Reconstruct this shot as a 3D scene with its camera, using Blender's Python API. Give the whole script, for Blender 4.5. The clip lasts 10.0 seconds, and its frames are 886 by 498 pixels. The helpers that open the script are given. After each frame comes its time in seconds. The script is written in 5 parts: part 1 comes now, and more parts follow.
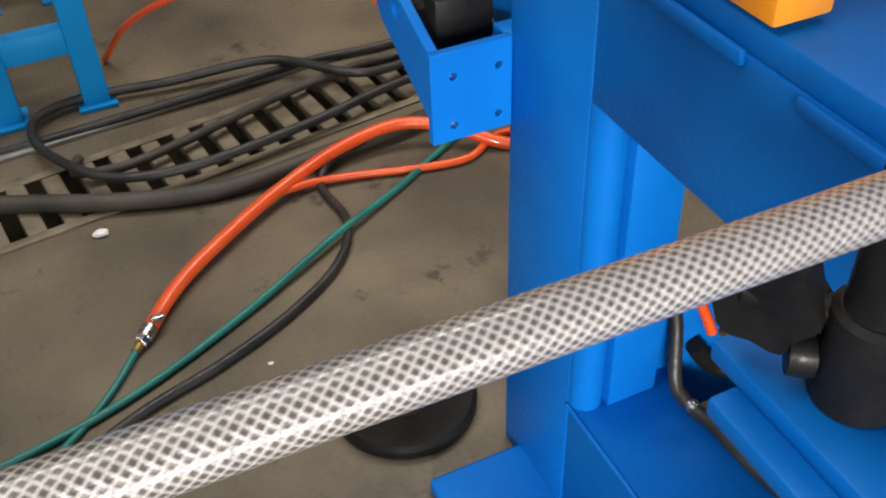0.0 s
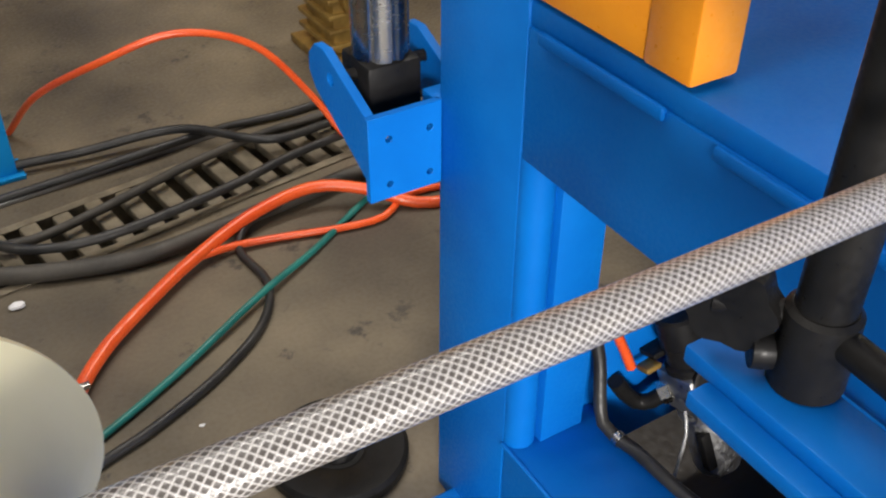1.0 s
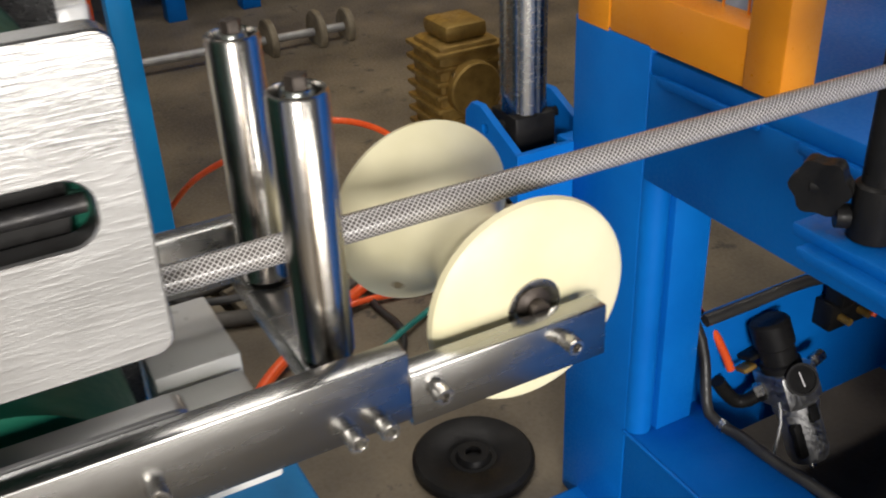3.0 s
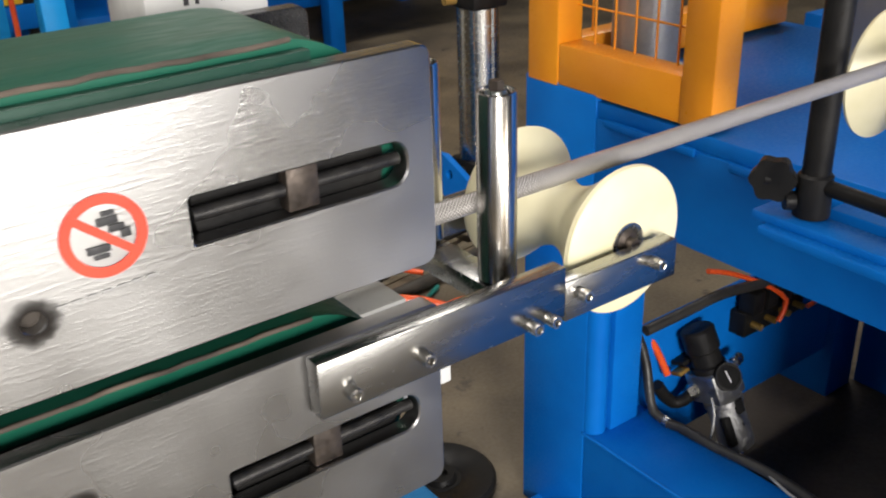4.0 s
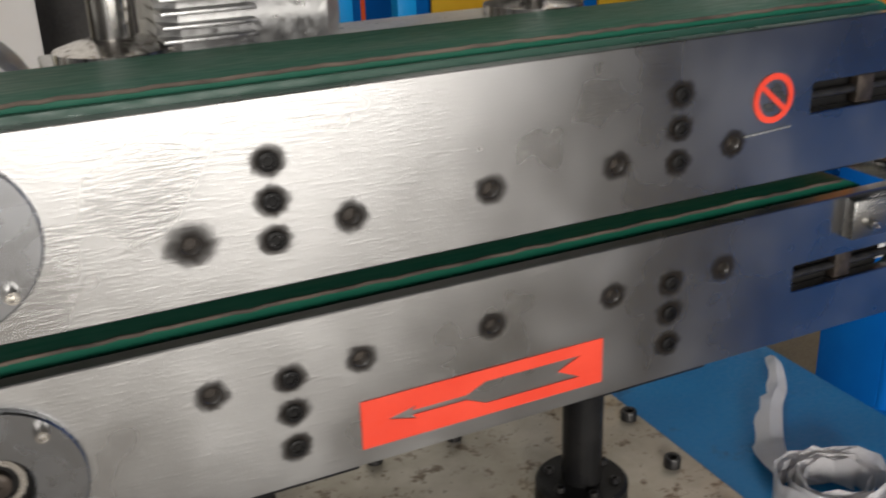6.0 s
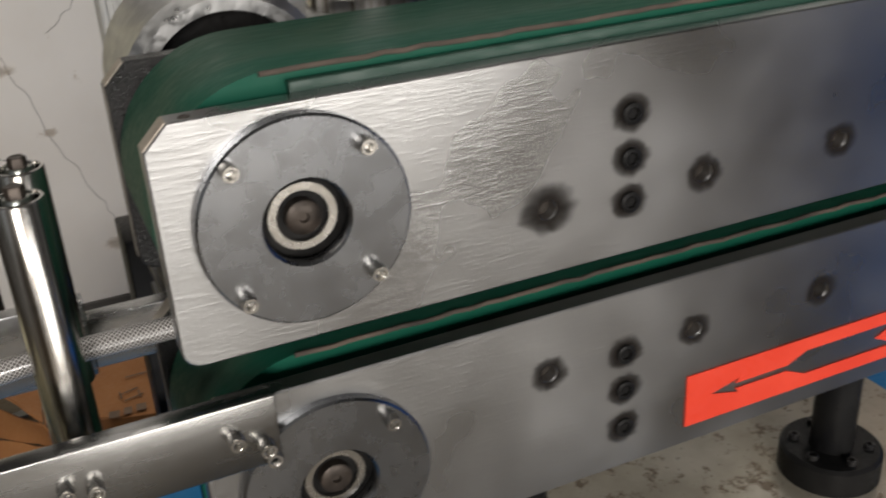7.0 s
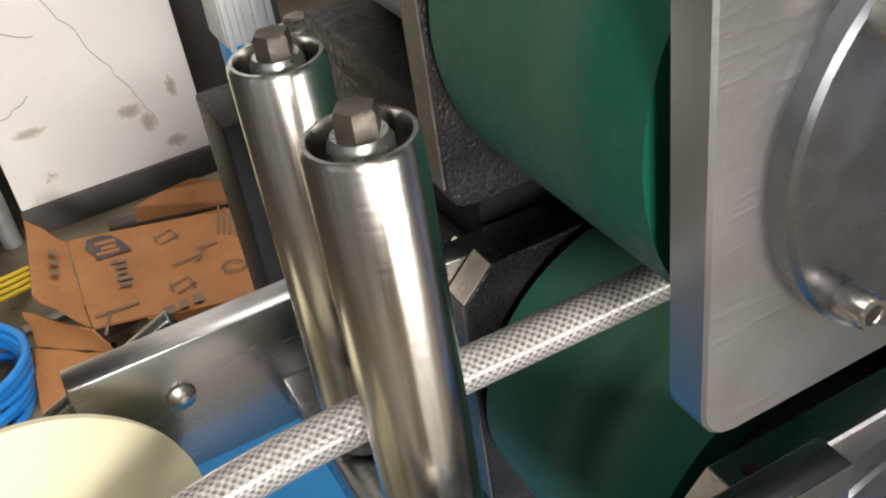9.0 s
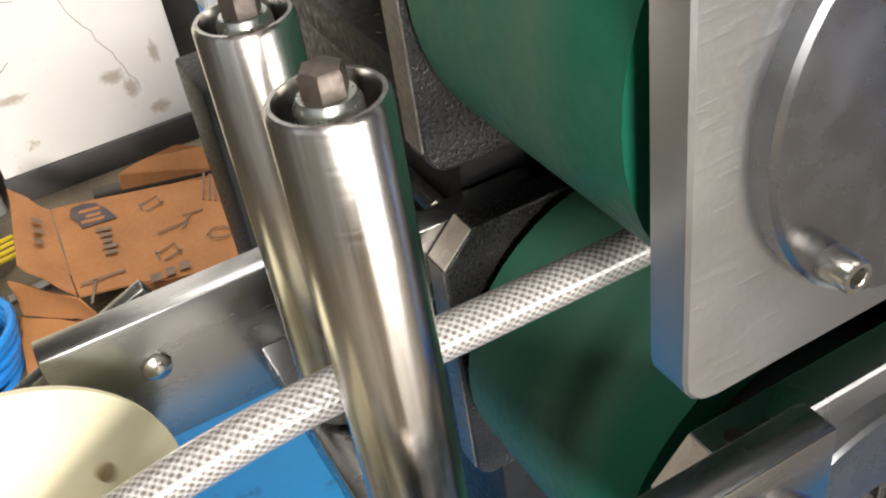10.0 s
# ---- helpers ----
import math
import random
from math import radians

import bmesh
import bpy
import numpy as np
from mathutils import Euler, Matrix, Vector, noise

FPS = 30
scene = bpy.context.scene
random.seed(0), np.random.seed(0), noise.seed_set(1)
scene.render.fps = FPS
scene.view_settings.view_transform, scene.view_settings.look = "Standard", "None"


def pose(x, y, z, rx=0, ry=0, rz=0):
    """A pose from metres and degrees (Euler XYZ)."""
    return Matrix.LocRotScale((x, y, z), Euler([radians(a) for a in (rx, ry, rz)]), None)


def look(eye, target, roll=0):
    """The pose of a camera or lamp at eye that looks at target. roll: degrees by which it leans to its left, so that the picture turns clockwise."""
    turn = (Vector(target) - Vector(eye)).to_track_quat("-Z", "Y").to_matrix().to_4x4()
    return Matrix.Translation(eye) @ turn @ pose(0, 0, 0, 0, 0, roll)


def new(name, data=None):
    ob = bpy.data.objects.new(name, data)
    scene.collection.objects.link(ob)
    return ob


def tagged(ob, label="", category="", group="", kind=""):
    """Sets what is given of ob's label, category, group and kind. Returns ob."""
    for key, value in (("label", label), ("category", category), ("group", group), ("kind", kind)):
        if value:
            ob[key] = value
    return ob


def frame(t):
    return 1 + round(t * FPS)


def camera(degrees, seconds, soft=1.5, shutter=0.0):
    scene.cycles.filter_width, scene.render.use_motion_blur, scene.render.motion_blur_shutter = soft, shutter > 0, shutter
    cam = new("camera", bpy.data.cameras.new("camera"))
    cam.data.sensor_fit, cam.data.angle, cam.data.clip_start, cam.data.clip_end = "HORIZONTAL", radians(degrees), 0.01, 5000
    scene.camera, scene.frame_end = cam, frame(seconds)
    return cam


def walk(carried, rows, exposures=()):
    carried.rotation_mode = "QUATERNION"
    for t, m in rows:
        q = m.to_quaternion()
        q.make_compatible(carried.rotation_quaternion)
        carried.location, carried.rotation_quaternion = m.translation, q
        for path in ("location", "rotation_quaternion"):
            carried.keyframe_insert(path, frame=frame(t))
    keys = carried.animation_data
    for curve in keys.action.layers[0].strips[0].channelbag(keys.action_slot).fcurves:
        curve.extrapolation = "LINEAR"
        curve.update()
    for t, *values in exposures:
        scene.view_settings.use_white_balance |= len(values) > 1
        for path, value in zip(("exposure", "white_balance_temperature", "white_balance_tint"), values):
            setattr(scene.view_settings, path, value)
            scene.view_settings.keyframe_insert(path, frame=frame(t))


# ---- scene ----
cam = camera(48.0, 10.0, soft=2.0, shutter=0.3)
PATH = [
    (0, (0.207, -0.230, 1.408), (0.796, 1.130, 0.138), -2.4),
    (0.5, (0.168, -0.245, 1.427), (0.870, 1.094, 0.194), -0.8),
    (1, (0.112, -0.265, 1.450), (0.910, 1.023, 0.305), 0.4),
    (1.5, (0.045, -0.297, 1.464), (0.928, 0.980, 0.369), -0.4),
    (2, (-0.027, -0.358, 1.474), (0.884, 1.022, 0.395), -0.9),
    (2.5, (-0.11, -0.464, 1.492), (0.742, 1.007, 0.439), -1.9),
    (3, (-0.193, -0.53, 1.506), (0.607, 1.005, 0.503), -2.5),
    (3.2, (-0.241, -0.551, 1.513), (0.577, 0.991, 0.537), -2.0),
    (4.3, (-0.573, -0.687, 1.573), (0.547, 0.751, 0.749), -1.8),
    (4.5, (-0.621, -0.724, 1.587), (0.503, 0.734, 0.805), -1.4),
    (4.8, (-0.712, -0.811, 1.581), (0.331, 0.634, 0.921), -1.7),
    (5, (-0.775, -0.865, 1.576), (0.243, 0.716, 0.895), -2.0),
    (5.2, (-0.830, -0.895, 1.575), (0.057, 0.644, 0.899), -1.8),
    (5.5, (-0.901, -0.906, 1.571), (-0.042, 0.747, 0.842), -1.2),
    (5.7, (-0.947, -0.897, 1.561), (-0.148, 0.788, 0.836), -1.2),
    (6.8, (-1.206, -0.688, 1.565), (-0.442, 0.952, 0.713), -3.3),
    (7, (-1.214, -0.673, 1.555), (-0.507, 0.989, 0.696), -3.5),
    (7.3, (-1.244, -0.609, 1.539), (-0.651, 0.980, 0.683), -4.3),
    (7.5, (-1.27, -0.547, 1.531), (-0.665, 1.117, 0.602), -5.0),
    (7.8, (-1.299, -0.457, 1.517), (-0.702, 1.096, 0.599), -6.8),
    (8, (-1.305, -0.408, 1.506), (-0.664, 1.209, 0.519), -8.0),
    (8.5, (-1.298, -0.336, 1.481), (-0.643, 1.216, 0.403), -8.6),
    (9, (-1.297, -0.295, 1.466), (-0.66, 1.204, 0.306), -9.2),
    (9.5, (-1.289, -0.287, 1.462), (-0.647, 1.18, 0.264), -9.2),
    (10, (-1.291, -0.291, 1.461), (-0.662, 1.164, 0.242), -9.5),
]

walk(cam, [(t, look(eye, target, roll)) for t, eye, target, roll in PATH], exposures=[(0, -0.83), (1.7, -0.87), (3, -1.4), (4.5, -1.08), (5.7, -1.8), (6.8, -2.2), (7.5, -1.72), (8.5, -1.2), (10, -0.45)])

# ---- light ----
world = bpy.data.worlds.new("world")
scene.world = world
world.use_nodes = True
wn = world.node_tree.nodes
sky = wn.new("ShaderNodeTexSky")
sky.sky_type, sky.sun_disc = "NISHITA", False
sky.sun_elevation, sky.sun_rotation = radians(48), radians(200)
world.node_tree.links.new(sky.outputs[0], wn["Background"].inputs[0])
wn["Background"].inputs[1].default_value = 0.05


def lamp(name, eye, target, w, h, power, colour=(1, 1, 1)):
    data = bpy.data.lights.new(name, "AREA")
    data.shape, data.size, data.size_y, data.energy, data.color = "RECTANGLE", w, h, power, colour
    ob = new(name, data)
    ob.matrix_world = look(eye, target)
    return ob


sun_data = bpy.data.lights.new("sun", "SUN")
sun_data.energy, sun_data.angle, sun_data.color = 2.0, radians(3), (1, 0.95, 0.88)
new("sun", sun_data).matrix_world = look((1.5, -12, 11), (0.8, -6, 0))
# daylight of the open gate
lamp("gate_daylight", (0.3, -6.45, 1.0), (0.1, 0, 1.2), 3.6, 1.8, 760, (1, 0.95, 0.89))
# added fill for the pillar; no window is known there
lamp("pillar_fill", (-2.9, -6.45, 2.9), (-1.2, 2.4, 0.6), 1.6, 1.4, 1450, (1, 0.95, 0.9))
# weak fill from the west, an added source out of view
lamp("west_fill", (-6.55, -2.1, 2.9), (-1.2, 0.6, 1.0), 4.0, 2.4, 22, (1, 0.96, 0.91))
# overhead fill lamps, added under a closed ceiling for general light
lamp("overhead_fill_a", (-1.6, 0.4, 4.93), (-1.6, 0.4, 0), 5.5, 0.9, 190, (1, 0.94, 0.87))
lamp("overhead_fill_b", (2.0, 2.6, 4.93), (2.0, 2.6, 0), 5.5, 0.9, 330, (1, 0.94, 0.87))



# ---- materials ----
def nodes_of(name):
    m = bpy.data.materials.new(name)
    m.use_nodes = True
    return m, m.node_tree.nodes, m.node_tree.links, m.node_tree.nodes["Principled BSDF"]


def ramp(n, stops):
    r = n.new("ShaderNodeValToRGB")
    while len(r.color_ramp.elements) < len(stops):
        r.color_ramp.elements.new(0.5)
    for e, (p, c) in zip(r.color_ramp.elements, stops):
        e.position, e.color = p, (*c, 1)
    return r


def surface(name, c1, c2, rough=0.5, metal=0.0, scale=8.0, bump=0.1, fine=120.0, stretch=(1, 1, 1), spread=0.15, coat=0.0, gloss=0.5,
            wear=None, wear_amount=0.62):
    """Two-scale mottled surface: broad stains between c1 and c2, fine grain in roughness and relief, optional worn spots."""
    m, n, l, p = nodes_of(name)
    tc, mp = n.new("ShaderNodeTexCoord"), n.new("ShaderNodeMapping")
    l.new(tc.outputs["Object"], mp.inputs[0])
    mp.inputs["Scale"].default_value = stretch
    big, small = n.new("ShaderNodeTexNoise"), n.new("ShaderNodeTexNoise")
    big.inputs["Scale"].default_value, big.inputs["Detail"].default_value = scale, 6
    small.inputs["Scale"].default_value, small.inputs["Detail"].default_value = fine, 4
    l.new(mp.outputs[0], big.inputs[0]), l.new(mp.outputs[0], small.inputs[0])
    r = ramp(n, [(0.32, c1), (0.68, c2)])
    l.new(big.outputs[0], r.inputs[0])
    colour = r.outputs[0]
    if wear:
        w = n.new("ShaderNodeTexNoise")
        w.inputs["Scale"].default_value, w.inputs["Detail"].default_value, w.inputs["Roughness"].default_value = scale * 3.3, 9, 0.7
        l.new(mp.outputs[0], w.inputs[0])
        wr = ramp(n, [(wear_amount, (0, 0, 0)), (wear_amount + 0.07, (1, 1, 1))])
        l.new(w.outputs[0], wr.inputs[0])
        mx = n.new("ShaderNodeMixRGB")
        l.new(wr.outputs[0], mx.inputs[0]), l.new(colour, mx.inputs[1])
        mx.inputs[2].default_value = (*wear, 1)
        colour = mx.outputs[0]
    l.new(colour, p.inputs["Base Color"])
    mr = n.new("ShaderNodeMapRange")
    mr.inputs["From Min"].default_value, mr.inputs["From Max"].default_value = 0.3, 0.7
    mr.inputs["To Min"].default_value, mr.inputs["To Max"].default_value = max(rough - spread, 0.03), min(rough + spread, 1)
    l.new(small.outputs[0], mr.inputs[0]), l.new(mr.outputs[0], p.inputs["Roughness"])
    p.inputs["Metallic"].default_value = metal
    p.inputs["Coat Weight"].default_value = coat
    p.inputs["Specular IOR Level"].default_value = gloss
    if bump:
        b = n.new("ShaderNodeBump")
        b.inputs["Strength"].default_value, b.inputs["Distance"].default_value = bump, 0.002
        l.new(small.outputs[0], b.inputs["Height"]), l.new(b.outputs[0], p.inputs["Normal"])
    return m


BLUE = surface("blue_machine_paint", (0.001, 0.112, 0.45), (0.002, 0.152, 0.55), 0.45, 0, 5, 0.06, 160, spread=0.12, gloss=0.14)
LIGHTBLUE = surface("light_blue_paint", (0.004, 0.27, 0.68), (0.007, 0.33, 0.78), 0.45, 0, 5, 0.06, 140, gloss=0.25)
BASEBLUE = surface("worn_base_paint", (0.004, 0.125, 0.32), (0.006, 0.175, 0.41), 0.45, 0, 5, 0.06, 140, gloss=0.3, wear=(0.01, 0.09, 0.2), wear_amount=0.6)
YELLOW = surface("orange_yellow_paint", (0.72, 0.24, 0.008), (0.8, 0.3, 0.012), 0.42, 0, 6, 0.06, 150, coat=0.15)
PANELYELLOW = surface("yellow_panel_paint", (0.75, 0.42, 0.02), (0.82, 0.5, 0.03), 0.45, 0, 4, 0.05, 120)
CONCRETE = surface("stained_concrete", (0.07, 0.057, 0.041), (0.2, 0.162, 0.108), 0.6, 0, 2.4, 0.35, 90, spread=0.2,
                   wear=(0.05, 0.042, 0.033), wear_amount=0.585)


def brushed(name, c1, c2, rough, grain, turn):
    """Milled plate: fine marks along its length, so that highlights smear upright; soft oily clouds in the gloss."""
    m, n, l, p = nodes_of(name)
    tc, mp, tg = n.new("ShaderNodeTexCoord"), n.new("ShaderNodeMapping"), n.new("ShaderNodeTangent")
    mp.inputs["Scale"].default_value, mp.inputs["Rotation"].default_value = (55, 55, 520), (0, radians(8), 0)
    cloud, mark, spot = n.new("ShaderNodeTexNoise"), n.new("ShaderNodeTexNoise"), n.new("ShaderNodeTexNoise")
    cloud.inputs["Scale"].default_value, cloud.inputs["Detail"].default_value = 8, 3
    mark.inputs["Scale"].default_value, mark.inputs["Detail"].default_value = 1.0, 3
    spot.inputs["Scale"].default_value, spot.inputs["Detail"].default_value = 380, 2
    l.new(tc.outputs["Object"], mp.inputs[0]), l.new(mp.outputs[0], mark.inputs[0])
    l.new(tc.outputs["Object"], cloud.inputs[0]), l.new(tc.outputs["Object"], spot.inputs[0])
    r = ramp(n, [(0.15, c1), (0.85, c2)])
    l.new(cloud.outputs[0], r.inputs[0]), l.new(r.outputs[0], p.inputs["Base Color"])
    mr = n.new("ShaderNodeMapRange")
    mr.inputs["From Min"].default_value, mr.inputs["From Max"].default_value = 0.15, 0.85
    mr.inputs["To Min"].default_value, mr.inputs["To Max"].default_value = rough - 0.11, rough + 0.13
    l.new(cloud.outputs[0], mr.inputs[0]), l.new(mr.outputs[0], p.inputs["Roughness"])
    p.inputs["Metallic"].default_value = 1
    p.inputs["Anisotropic"].default_value, p.inputs["Anisotropic Rotation"].default_value = 0.33, turn
    tg.direction_type, tg.axis = "RADIAL", "Z"
    l.new(tg.outputs[0], p.inputs["Tangent"])
    ad = n.new("ShaderNodeMath")
    ad.operation = "MULTIPLY_ADD"
    ad.inputs[1].default_value = 0.6
    mk, sp = ramp(n, [(0.46, (0, 0, 0)), (0.8, (1, 1, 1))]), n.new("ShaderNodeMath")
    sp.operation = "MULTIPLY"
    sp.inputs[1].default_value = 0.6
    l.new(spot.outputs[0], sp.inputs[0]), l.new(mark.outputs[0], mk.inputs[0])
    l.new(mk.outputs[0], ad.inputs[0]), l.new(sp.outputs[0], ad.inputs[2])
    bp = n.new("ShaderNodeBump")
    bp.inputs["Strength"].default_value, bp.inputs["Distance"].default_value = grain, 0.001
    l.new(ad.outputs[0], bp.inputs["Height"]), l.new(bp.outputs[0], p.inputs["Normal"])
    return m


STEEL = brushed("milled_steel_plate", (0.33, 0.332, 0.335), (0.49, 0.49, 0.49), 0.29, 0.11, 0.25)
# black cast face; the belt's dark reflection is part of the colour
DARKSTEEL = surface("black_cast_with_reflection", (0.006, 0.006, 0.0065), (0.018, 0.0175, 0.017), 0.32, 0, 20, 0.45, 620, spread=0.14, gloss=0.4)
BARESTEEL = surface("bare_sawn_steel", (0.42, 0.37, 0.31), (0.56, 0.5, 0.43), 0.5, 0.5, 60, 0.5, 500)
FLANGE = surface("turned_steel", (0.21, 0.217, 0.23), (0.3, 0.307, 0.32), 0.27, 1, 9, 0.0, 60, spread=0.04)
ALU = surface("aluminium_bar", (0.3, 0.3, 0.3), (0.43, 0.43, 0.42), 0.26, 1, 12, 0.0, 120, (0.2, 1, 1), 0.03)
ZINC = surface("zinc_plated_steel", (0.42, 0.45, 0.42), (0.55, 0.57, 0.54), 0.3, 1, 60, 0.0, 300, spread=0.06)
BOLT = surface("bright_bolt_steel", (0.5, 0.48, 0.45), (0.62, 0.6, 0.56), 0.26, 1, 14, 0.0, 90, spread=0.04)
DARKBOLT = surface("blackened_bolt_steel", (0.02, 0.02, 0.022), (0.05, 0.048, 0.046), 0.4, 0.6, 80, 0.05, 400)
RUST = surface("dull_brown_steel", (0.032, 0.026, 0.022), (0.08, 0.064, 0.053), 0.45, 0.6, 90, 0.1, 300)
EDGESTEEL = surface("dull_steel_edge", (0.13, 0.118, 0.105), (0.22, 0.2, 0.18), 0.42, 0.8, 40, 0.1, 300)
LINER = surface("dusty_green_liner", (0.004, 0.035, 0.022), (0.01, 0.055, 0.036), 0.5, 0, 8, 0.05, 160, (0.3, 1, 1))
FRAY = surface("frayed_belt_cord", (0.03, 0.024, 0.02), (0.13, 0.1, 0.078), 0.8, 0, 60, 0.3, 300, (0.3, 1, 1))
NYLON = surface("cream_nylon", (0.66, 0.61, 0.39), (0.76, 0.71, 0.5), 0.4, 0, 14, 0.05, 200, spread=0.1)
BLACK = surface("black_paint", (0.006, 0.006, 0.0065), (0.014, 0.0135, 0.013), 0.42, 0, 20, 0.1, 200, gloss=0.15)
# dark brown: painted shade inside the frame, and discs closing the plate holes
RECESS = surface("dark_brown_recess", (0.02, 0.016, 0.013), (0.05, 0.041, 0.033), 0.5, 0, 5, 0.2, 80, gloss=0.3)
RUBBER = surface("black_cable_rubber", (0.012, 0.012, 0.013), (0.035, 0.033, 0.03), 0.45, 0, 10, 0.1, 150)
DUSTYRUBBER = surface("dusty_cable_rubber", (0.03, 0.027, 0.023), (0.075, 0.066, 0.054), 0.6, 0, 8, 0.1, 150)
ORANGE = surface("orange_air_hose", (0.72, 0.075, 0.012), (0.82, 0.11, 0.02), 0.35, 0, 10, 0.03, 200, coat=0.3)
TEAL = surface("teal_air_hose", (0.012, 0.13, 0.115), (0.02, 0.2, 0.17), 0.4, 0, 10, 0.03, 200)
RED = surface("red_sticker", (0.72, 0.045, 0.018), (0.8, 0.065, 0.03), 0.45, 0, 14, 0.02, 200)
INK = surface("dark_print", (0.02, 0.02, 0.022), (0.04, 0.04, 0.042), 0.6, 0, 40, 0.0, 200)
SPOT = surface("brown_spot", (0.3, 0.23, 0.12), (0.38, 0.3, 0.17), 0.6, 0, 40, 0.0, 200)
NAVY = surface("faded_blue_print", (0.035, 0.03, 0.04), (0.075, 0.055, 0.05), 0.75, 0, 25, 0.0, 200)
PRINT = surface("faded_dark_print", (0.12, 0.085, 0.06), (0.19, 0.12, 0.075), 0.7, 0, 30, 0.0, 200)
CASTIRON = surface("drain_cast_iron", (0.12, 0.098, 0.066), (0.25, 0.21, 0.145), 0.7, 0.1, 14, 0.4, 120)
# near-black, so the drain's deep shade is put into its colour
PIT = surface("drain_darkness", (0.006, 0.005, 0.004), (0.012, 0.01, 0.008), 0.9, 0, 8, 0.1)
BRASS = surface("gold_painted_casting", (0.2, 0.12, 0.03), (0.36, 0.23, 0.06), 0.45, 0.5, 20, 0.3, 90)
PLASTER = surface("cracked_white_plaster", (0.8, 0.77, 0.73), (0.87, 0.85, 0.82), 0.8, 0, 3, 0.15, 60,
                  wear=(0.5, 0.42, 0.33), wear_amount=0.635)
DARKBASE = surface("black_skirting_and_gaps", (0.03, 0.028, 0.026), (0.06, 0.055, 0.05), 0.6, 0, 6, 0.2, 80)
CARD = surface("brown_cardboard", (0.27, 0.112, 0.034), (0.35, 0.15, 0.05), 0.75, 0, 7, 0.1, 90)
CREAM = surface("oily_cream_steel", (0.32, 0.285, 0.22), (0.5, 0.46, 0.385), 0.4, 0.3, 11, 0.1, 90, wear=(0.16, 0.12, 0.08), wear_amount=0.55)
GREYPAINT = surface("grey_machine_enamel", (0.5, 0.5, 0.48), (0.62, 0.62, 0.6), 0.4, 0, 6, 0.08, 90)
CASTALU = surface("cast_aluminium", (0.5, 0.5, 0.5), (0.65, 0.65, 0.64), 0.42, 1, 20, 0.35, 110)
PAPER = surface("white_film_tape", (0.78, 0.77, 0.78), (0.86, 0.85, 0.86), 0.5, 0, 20, 0.2, 90)
# walls and ceiling out of view, coloured dark to cut bounced light
WALLPAINT = surface("dark_wall_paint", (0.09, 0.086, 0.08), (0.14, 0.133, 0.122), 0.8, 0, 1.2, 0.1, 40)
CEILING = surface("ceiling_sheet", (0.05, 0.05, 0.05), (0.08, 0.08, 0.078), 0.7, 0, 1.5, 0.1, 40)
CABINET = surface("cream_cabinet_paint", (0.62, 0.58, 0.42), (0.7, 0.66, 0.5), 0.5, 0, 3, 0.05, 90)
GALV = surface("galvanised_pipe", (0.3, 0.3, 0.3), (0.42, 0.42, 0.41), 0.5, 0.6, 14, 0.15, 120)
SHEET = surface("dull_steel_sheet", (0.3, 0.28, 0.26), (0.42, 0.4, 0.37), 0.45, 0.7, 4, 0.08, 90, (1, 1, 0.2))
YELLOWCABLE = surface("yellow_cable", (0.7, 0.5, 0.02), (0.78, 0.58, 0.03), 0.45, 0, 20, 0.03)
BLUECABLE = surface("blue_hose_coil", (0.01, 0.16, 0.5), (0.015, 0.22, 0.6), 0.4, 0, 20, 0.03)


def rolled_chrome():
    """Worn chromed tube: reflections and stains painted as long brown and bright streaks along its axis, fine scratches
    round it.
    """
    m, n, l, p = nodes_of("streaked_chromed_tube")
    tc, mp, mq = n.new("ShaderNodeTexCoord"), n.new("ShaderNodeMapping"), n.new("ShaderNodeMapping")
    mp.inputs["Scale"].default_value, mq.inputs["Scale"].default_value = (1, 1, 0.035), (1, 1, 14)
    streak, ring = n.new("ShaderNodeTexNoise"), n.new("ShaderNodeTexNoise")
    streak.inputs["Scale"].default_value, streak.inputs["Detail"].default_value = 130, 3
    ring.inputs["Scale"].default_value, ring.inputs["Detail"].default_value = 90, 4
    l.new(tc.outputs["Object"], mp.inputs[0]), l.new(tc.outputs["Object"], mq.inputs[0])
    l.new(mp.outputs[0], streak.inputs[0]), l.new(mq.outputs[0], ring.inputs[0])
    r = ramp(n, [(0.34, (0.15, 0.13, 0.105)), (0.46, (0.5, 0.48, 0.45)), (0.58, (0.64, 0.63, 0.615)), (0.7, (0.42, 0.4, 0.36))])
    l.new(streak.outputs[0], r.inputs[0]), l.new(r.outputs[0], p.inputs["Base Color"])
    mr = n.new("ShaderNodeMapRange")
    mr.inputs["From Min"].default_value, mr.inputs["From Max"].default_value = 0.3, 0.7
    mr.inputs["To Min"].default_value, mr.inputs["To Max"].default_value = 0.2, 0.245
    l.new(ring.outputs[0], mr.inputs[0]), l.new(mr.outputs[0], p.inputs["Roughness"])
    p.inputs["Metallic"].default_value = 1
    return m


CHROME = rolled_chrome()


